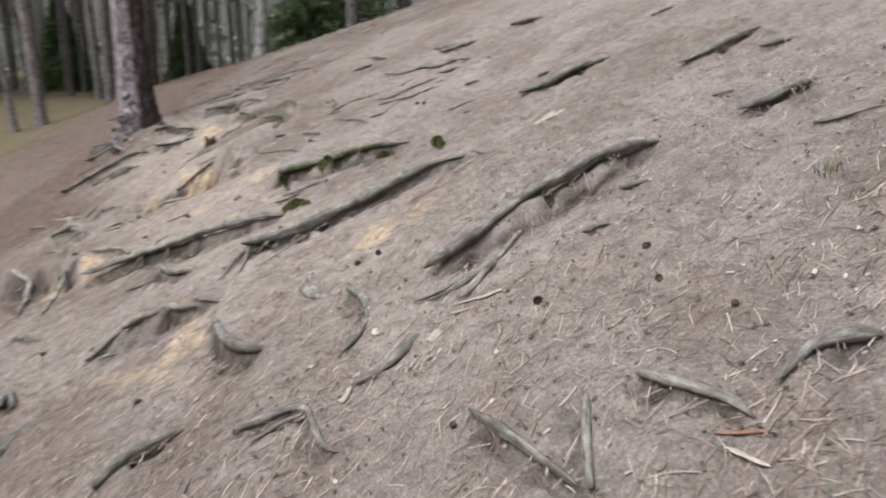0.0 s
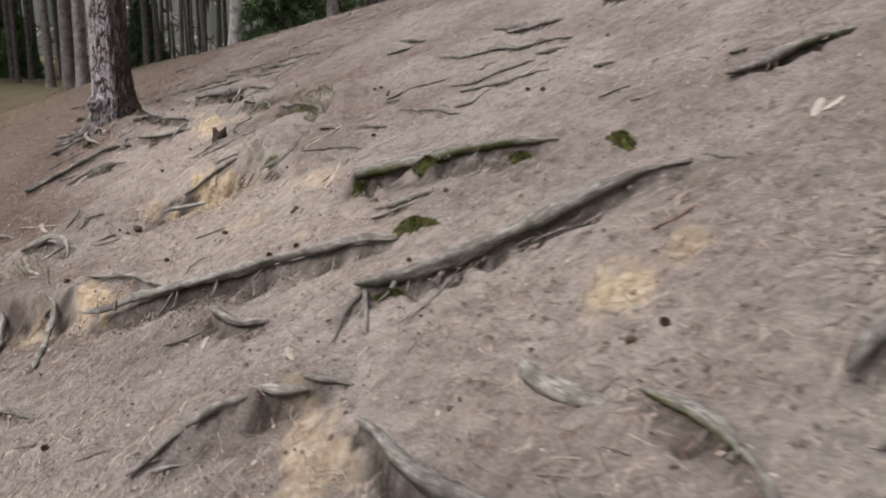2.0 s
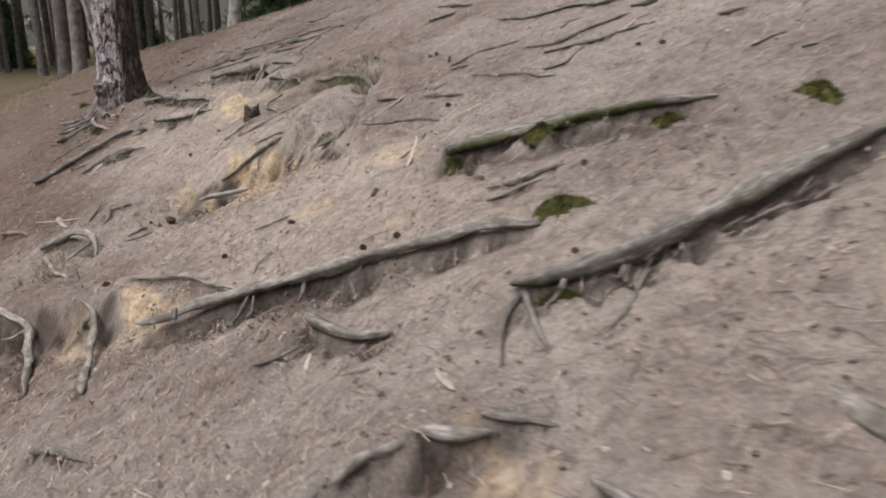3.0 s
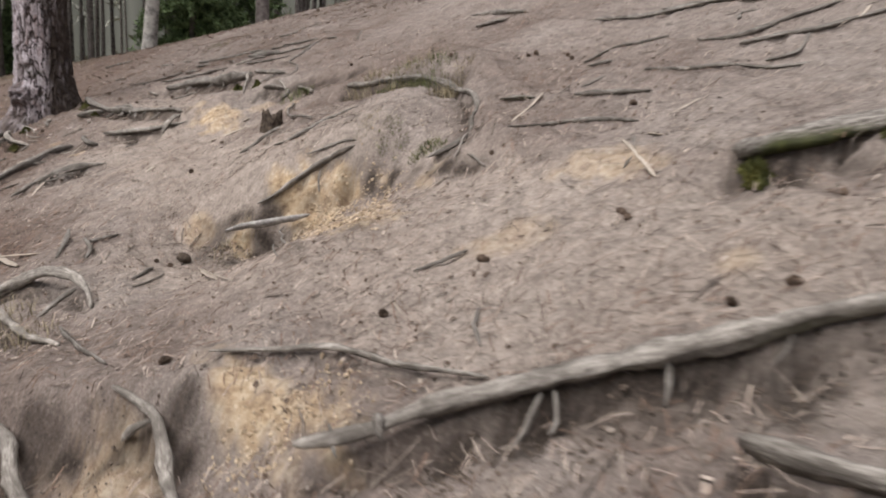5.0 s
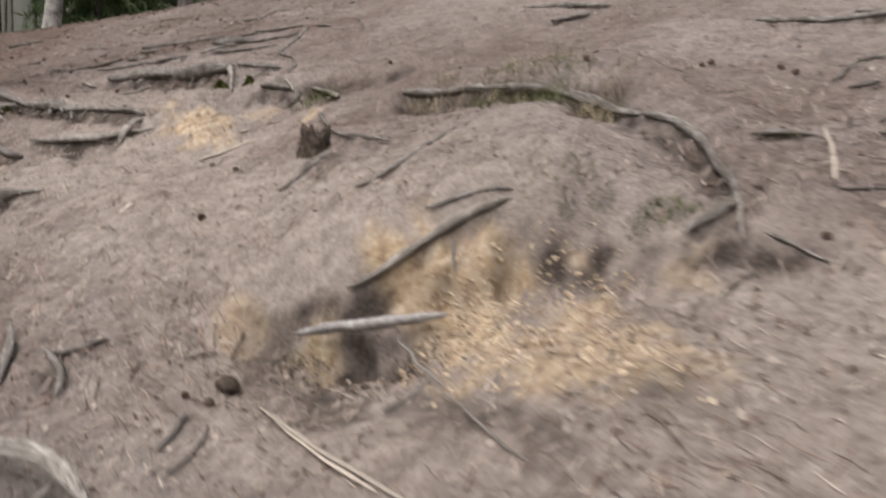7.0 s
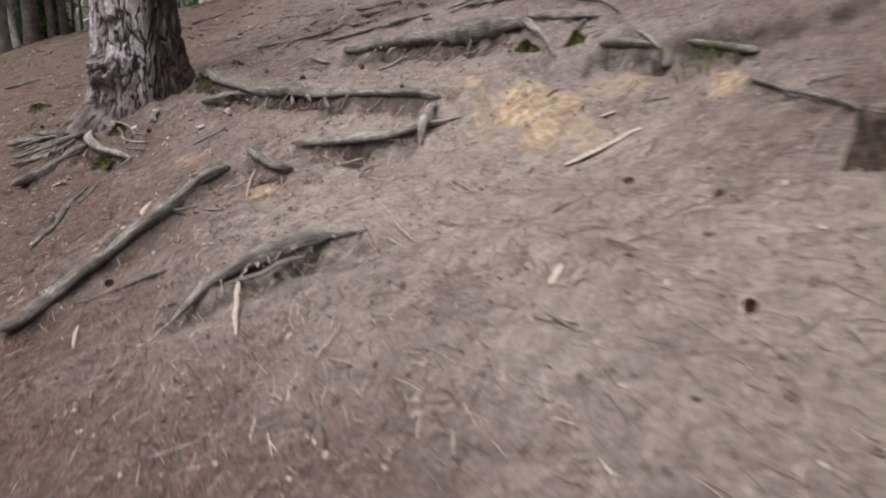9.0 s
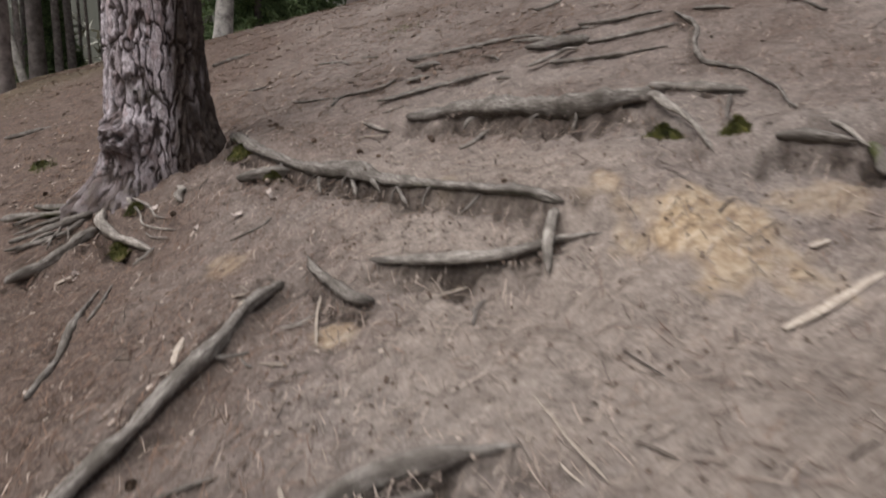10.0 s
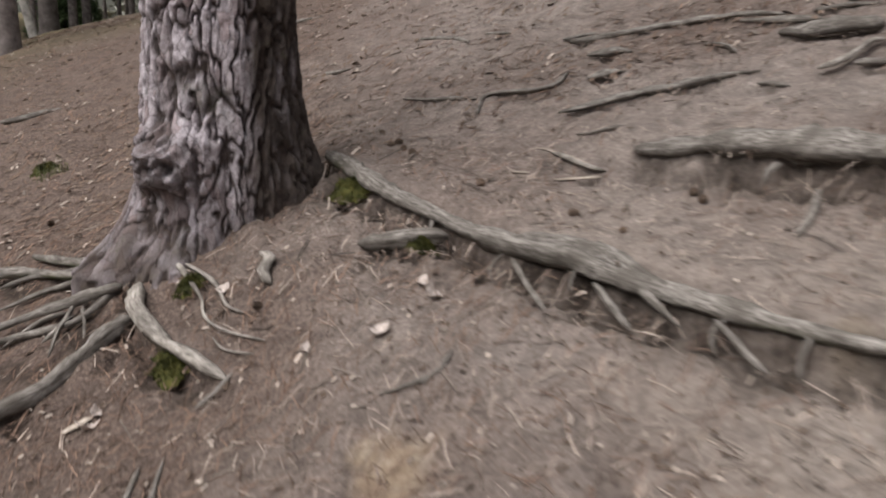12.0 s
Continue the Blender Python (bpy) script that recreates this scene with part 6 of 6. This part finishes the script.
def dry_leaf(x, y, length, turn, curl):
    """A curled oval leaf with a folded midrib."""
    verts, faces, nu, nv = [], [], 8, 4
    for i in range(nu + 1):
        u = i / nu
        half = 0.36 * length * math.sin(math.pi * (0.06 + 0.90 * u)) ** 0.8
        for j in range(nv + 1):
            w = 2 * j / nv - 1
            verts.append((length * (u - 0.5), half * w, curl * length * (0.5 * (2 * u - 1) ** 2 + 0.45 * abs(w) * half / length + 0.10 * math.sin(9 * u + 3 * w))))
    for i in range(nu):
        for j in range(nv):
            k = i * (nv + 1) + j
            faces.append((k, k + 1, k + nv + 2, k + nv + 1))
    ob = link_mesh("dry_leaf", mesh_from("dry_leaf", verts, faces), LEAF)
    ob.matrix_world = pose(x, y, gz(x, y) + 0.006, 12, -18, turn)
    tagged(ob, "pale curled dry leaf lying on the needles", "leaf", "dry fallen leaves")


LEAF = make_plain("dry_leaves", [(0.3, (0.30, 0.25, 0.225)), (0.7, (0.56, 0.50, 0.46))], 50, per_object=0.25)
for x, y, length, turn in ((-4.638, 10.683, 0.045, 40), (-4.082, 10.338, 0.055, 110), (-4.10, 10.40, 0.04, 60), (-4.948, 10.376, 0.06, 200), (-4.93, 10.41, 0.04, 120), (-4.22, 10.25, 0.05, 10), (-4.40, 10.30, 0.035, 75)):
    dry_leaf(x, y, length, turn, 0.8)


# ---- litter nobody could count ----
def on_slope(rng, n, lo, hi, zone=0):
    x = rng.uniform(lo[0], hi[0], n)
    y = rng.uniform(lo[1], hi[1], n)
    d = np.where(hi[1] > 15, 0.5, np.abs(y - (0.4 - 1.95 * x)) / 2.2)
    keep = rng.rand(n) < np.clip(1.25 - d * 0.28, 0.12, 1)
    clump = 0.5 + 0.5 * vnoise(x * 1.3, y * 1.3, 71) + 0.25 * vnoise(x * 5, y * 5, 72)
    keep &= rng.rand(n) < np.clip(0.35 + 0.75 * clump, 0.15, 1)
    if zone:
        brown = rng.rand(n) < off_path(x, y) * 1.05
        keep &= brown if zone > 0 else ~brown
    return x[keep], y[keep]


def strips(name, n, length, width, mat, label, category, lift, seed, lo=(-5.6, 0.6), hi=(1.9, 12.0), zone=0):
    rng = np.random.RandomState(seed)
    x, y = on_slope(rng, n, lo, hi, zone)
    n = len(x)
    a = rng.uniform(0, 2 * math.pi, n)
    steep = np.abs(ground_height(x + 0.03, y) - ground_height(x - 0.03, y)) + np.abs(ground_height(x, y + 0.03) - ground_height(x, y - 0.03))
    ok = steep < 0.075
    x, y, a, n = x[ok], y[ok], a[ok], int(ok.sum())
    ln = rng.uniform(length[0], length[1], n) / 2
    w = rng.uniform(width[0], width[1], n) / 2
    dx, dy = np.cos(a), np.sin(a)
    z0 = lift + ground_height(x - dx * ln, y - dy * ln) + rng.uniform(0, 1, n) * lift
    z1 = lift + ground_height(x + dx * ln, y + dy * ln) + rng.uniform(0, 1, n) * lift
    zm = np.maximum((z0 + z1) / 2, ground_height(x, y) + lift) + rng.uniform(0, 1, n) * lift
    bend = rng.uniform(-0.12, 0.12, n) * ln
    rows = []
    for s, z, b in ((-1, z0, 0), (0, zm, 1), (1, z1, 0)):
        cx, cy = x + dx * ln * s - dy * bend * b, y + dy * ln * s + dx * bend * b
        for side in (-1, 1):
            rows.append(np.stack([cx - dy * w * side, cy + dx * w * side, z + 0.2 * w * side], -1))
    verts = np.stack(rows, 1).reshape(-1, 3)
    k = np.arange(n)[:, None] * 6
    quads = np.concatenate([k + np.array([[0, 1, 3, 2]]), k + np.array([[2, 3, 5, 4]])]).tolist()
    ob = link_mesh(name, mesh_from(name, verts.tolist(), quads), mat, smooth=False)
    return tagged(ob, label, category, kind="stuff")


strips("needle_litter", 150000, (0.03, 0.075), (0.0014, 0.0030), LITTER, "bleached dry pine needle litter over the slope", "needles", 0.002, 81, zone=-1)
strips("brown_needle_litter", 190000, (0.03, 0.075), (0.0014, 0.0030), BROWN_LITTER, "fresh reddish brown pine needle litter off the path", "needles", 0.002, 91, zone=1)
strips("upslope_needles", 30000, (0.04, 0.10), (0.003, 0.006), BROWN_LITTER, "coarse dry needle litter on the upper slope", "needles", 0.004, 85, (-9.0, 11.2), (2.0, 19.0))
strips("upslope_crumbs", 9000, (0.015, 0.05), (0.008, 0.02), CONE, "dark crumbs and cone scraps up the slope", "crumbs", 0.005, 86, (-9.0, 11.2), (2.0, 19.0))
strips("upslope_flakes", 6000, (0.015, 0.05), (0.006, 0.014), FLAKE, "pale bark flakes up the slope", "bark flakes", 0.005, 87, (-9.0, 11.2), (2.0, 19.0))
strips("straw_litter", 3500, (0.03, 0.11), (0.0016, 0.004), FLAKE, "pale straws and thin sticks scattered on soil", "straw", 0.004, 82)
strips("slope_twigs", 1300, (0.03, 0.12), (0.003, 0.008), TWIG, "thin dark twigs and bare root slivers in the needles", "twigs", 0.004, 88, (-4.6, 3.2), (1.9, 13.0))
strips("bark_flakes", 11000, (0.006, 0.020), (0.004, 0.011), FLAKE, "small pale bark flakes scattered on the slope", "bark flakes", 0.003, 83)
strips("dark_crumbs", 14000, (0.006, 0.018), (0.005, 0.012), CONE, "dark crumbs of bark and cone scales", "crumbs", 0.004, 84)



def clods(name, n, spots, size, mat, label, category, seed):
    """Loose lumps lying on the crumbling faces; spots: centre and half axes."""
    rng = np.random.RandomState(seed)
    ball = bmesh.new()
    bmesh.ops.create_icosphere(ball, subdivisions=1, radius=1.0)
    unit = np.array([v.co[:] for v in ball.verts])
    tris = [[v.index for v in f.verts] for f in ball.faces]
    ball.free()
    spot = np.array(spots)[np.arange(n) % len(spots)]
    x, y = spot[:, 0] + spot[:, 2] * rng.normal(size=n), spot[:, 1] + spot[:, 3] * rng.normal(size=n)
    r = size[0] + (size[1] - size[0]) * rng.rand(n) ** 3
    lumps = unit[None] * rng.uniform(0.55, 1.35, (n, len(unit), 1)) * r[:, None, None] * rng.uniform(0.45, 1.3, (n, 1, 3))
    verts = (lumps + np.stack([x, y, ground_height(x, y) + 0.25 * r], -1)[:, None]).reshape(-1, 3).tolist()
    faces = (np.arange(n)[:, None, None] * len(unit) + np.array(tris)[None]).reshape(-1, 3).tolist()
    ob = link_mesh(name, mesh_from(name, verts, faces), mat, smooth=False)
    return tagged(ob, label, category, kind="stuff")


SAND_CLOD = make_plain("sandy_clods", [(0.3, (0.27, 0.20, 0.135)), (0.7, (0.56, 0.46, 0.34))], 40, per_island=0.3)
HUMUS_CLOD = make_plain("humus_crumbs", [(0.3, (0.045, 0.034, 0.027)), (0.7, (0.17, 0.135, 0.108))], 50, per_island=0.5)
clods("sand_clods", 3000, ((-2.24, 6.47, 0.08, 0.06), (-2.15, 6.40, 0.10, 0.07), (-2.05, 6.24, 0.09, 0.09), (-2.40, 4.72, 0.10, 0.07), (-2.25, 6.20, 0.08, 0.14), (-2.10, 5.92, 0.07, 0.10)), (0.002, 0.009), SAND_CLOD, "loose orange sand clods crumbling down the pit face", "clods", 95)
clods("humus_crumbs", 2200, ((-2.10, 4.36, 0.12, 0.04), (-1.80, 4.26, 0.14, 0.04), (-1.50, 4.16, 0.13, 0.04), (-3.72, 10.02, 0.13, 0.10), (-3.48, 9.62, 0.11, 0.10), (-3.06, 10.08, 0.11, 0.10), (-2.52, 6.52, 0.08, 0.06), (-2.68, 6.62, 0.07, 0.06), (-2.45, 6.36, 0.14, 0.06), (-2.95, 4.98, 0.10, 0.08), (-3.20, 5.12, 0.10, 0.07)), (0.002, 0.007), HUMUS_CLOD, "dark humus crumbs under the roots and banks", "crumbs", 96)

build_ground()
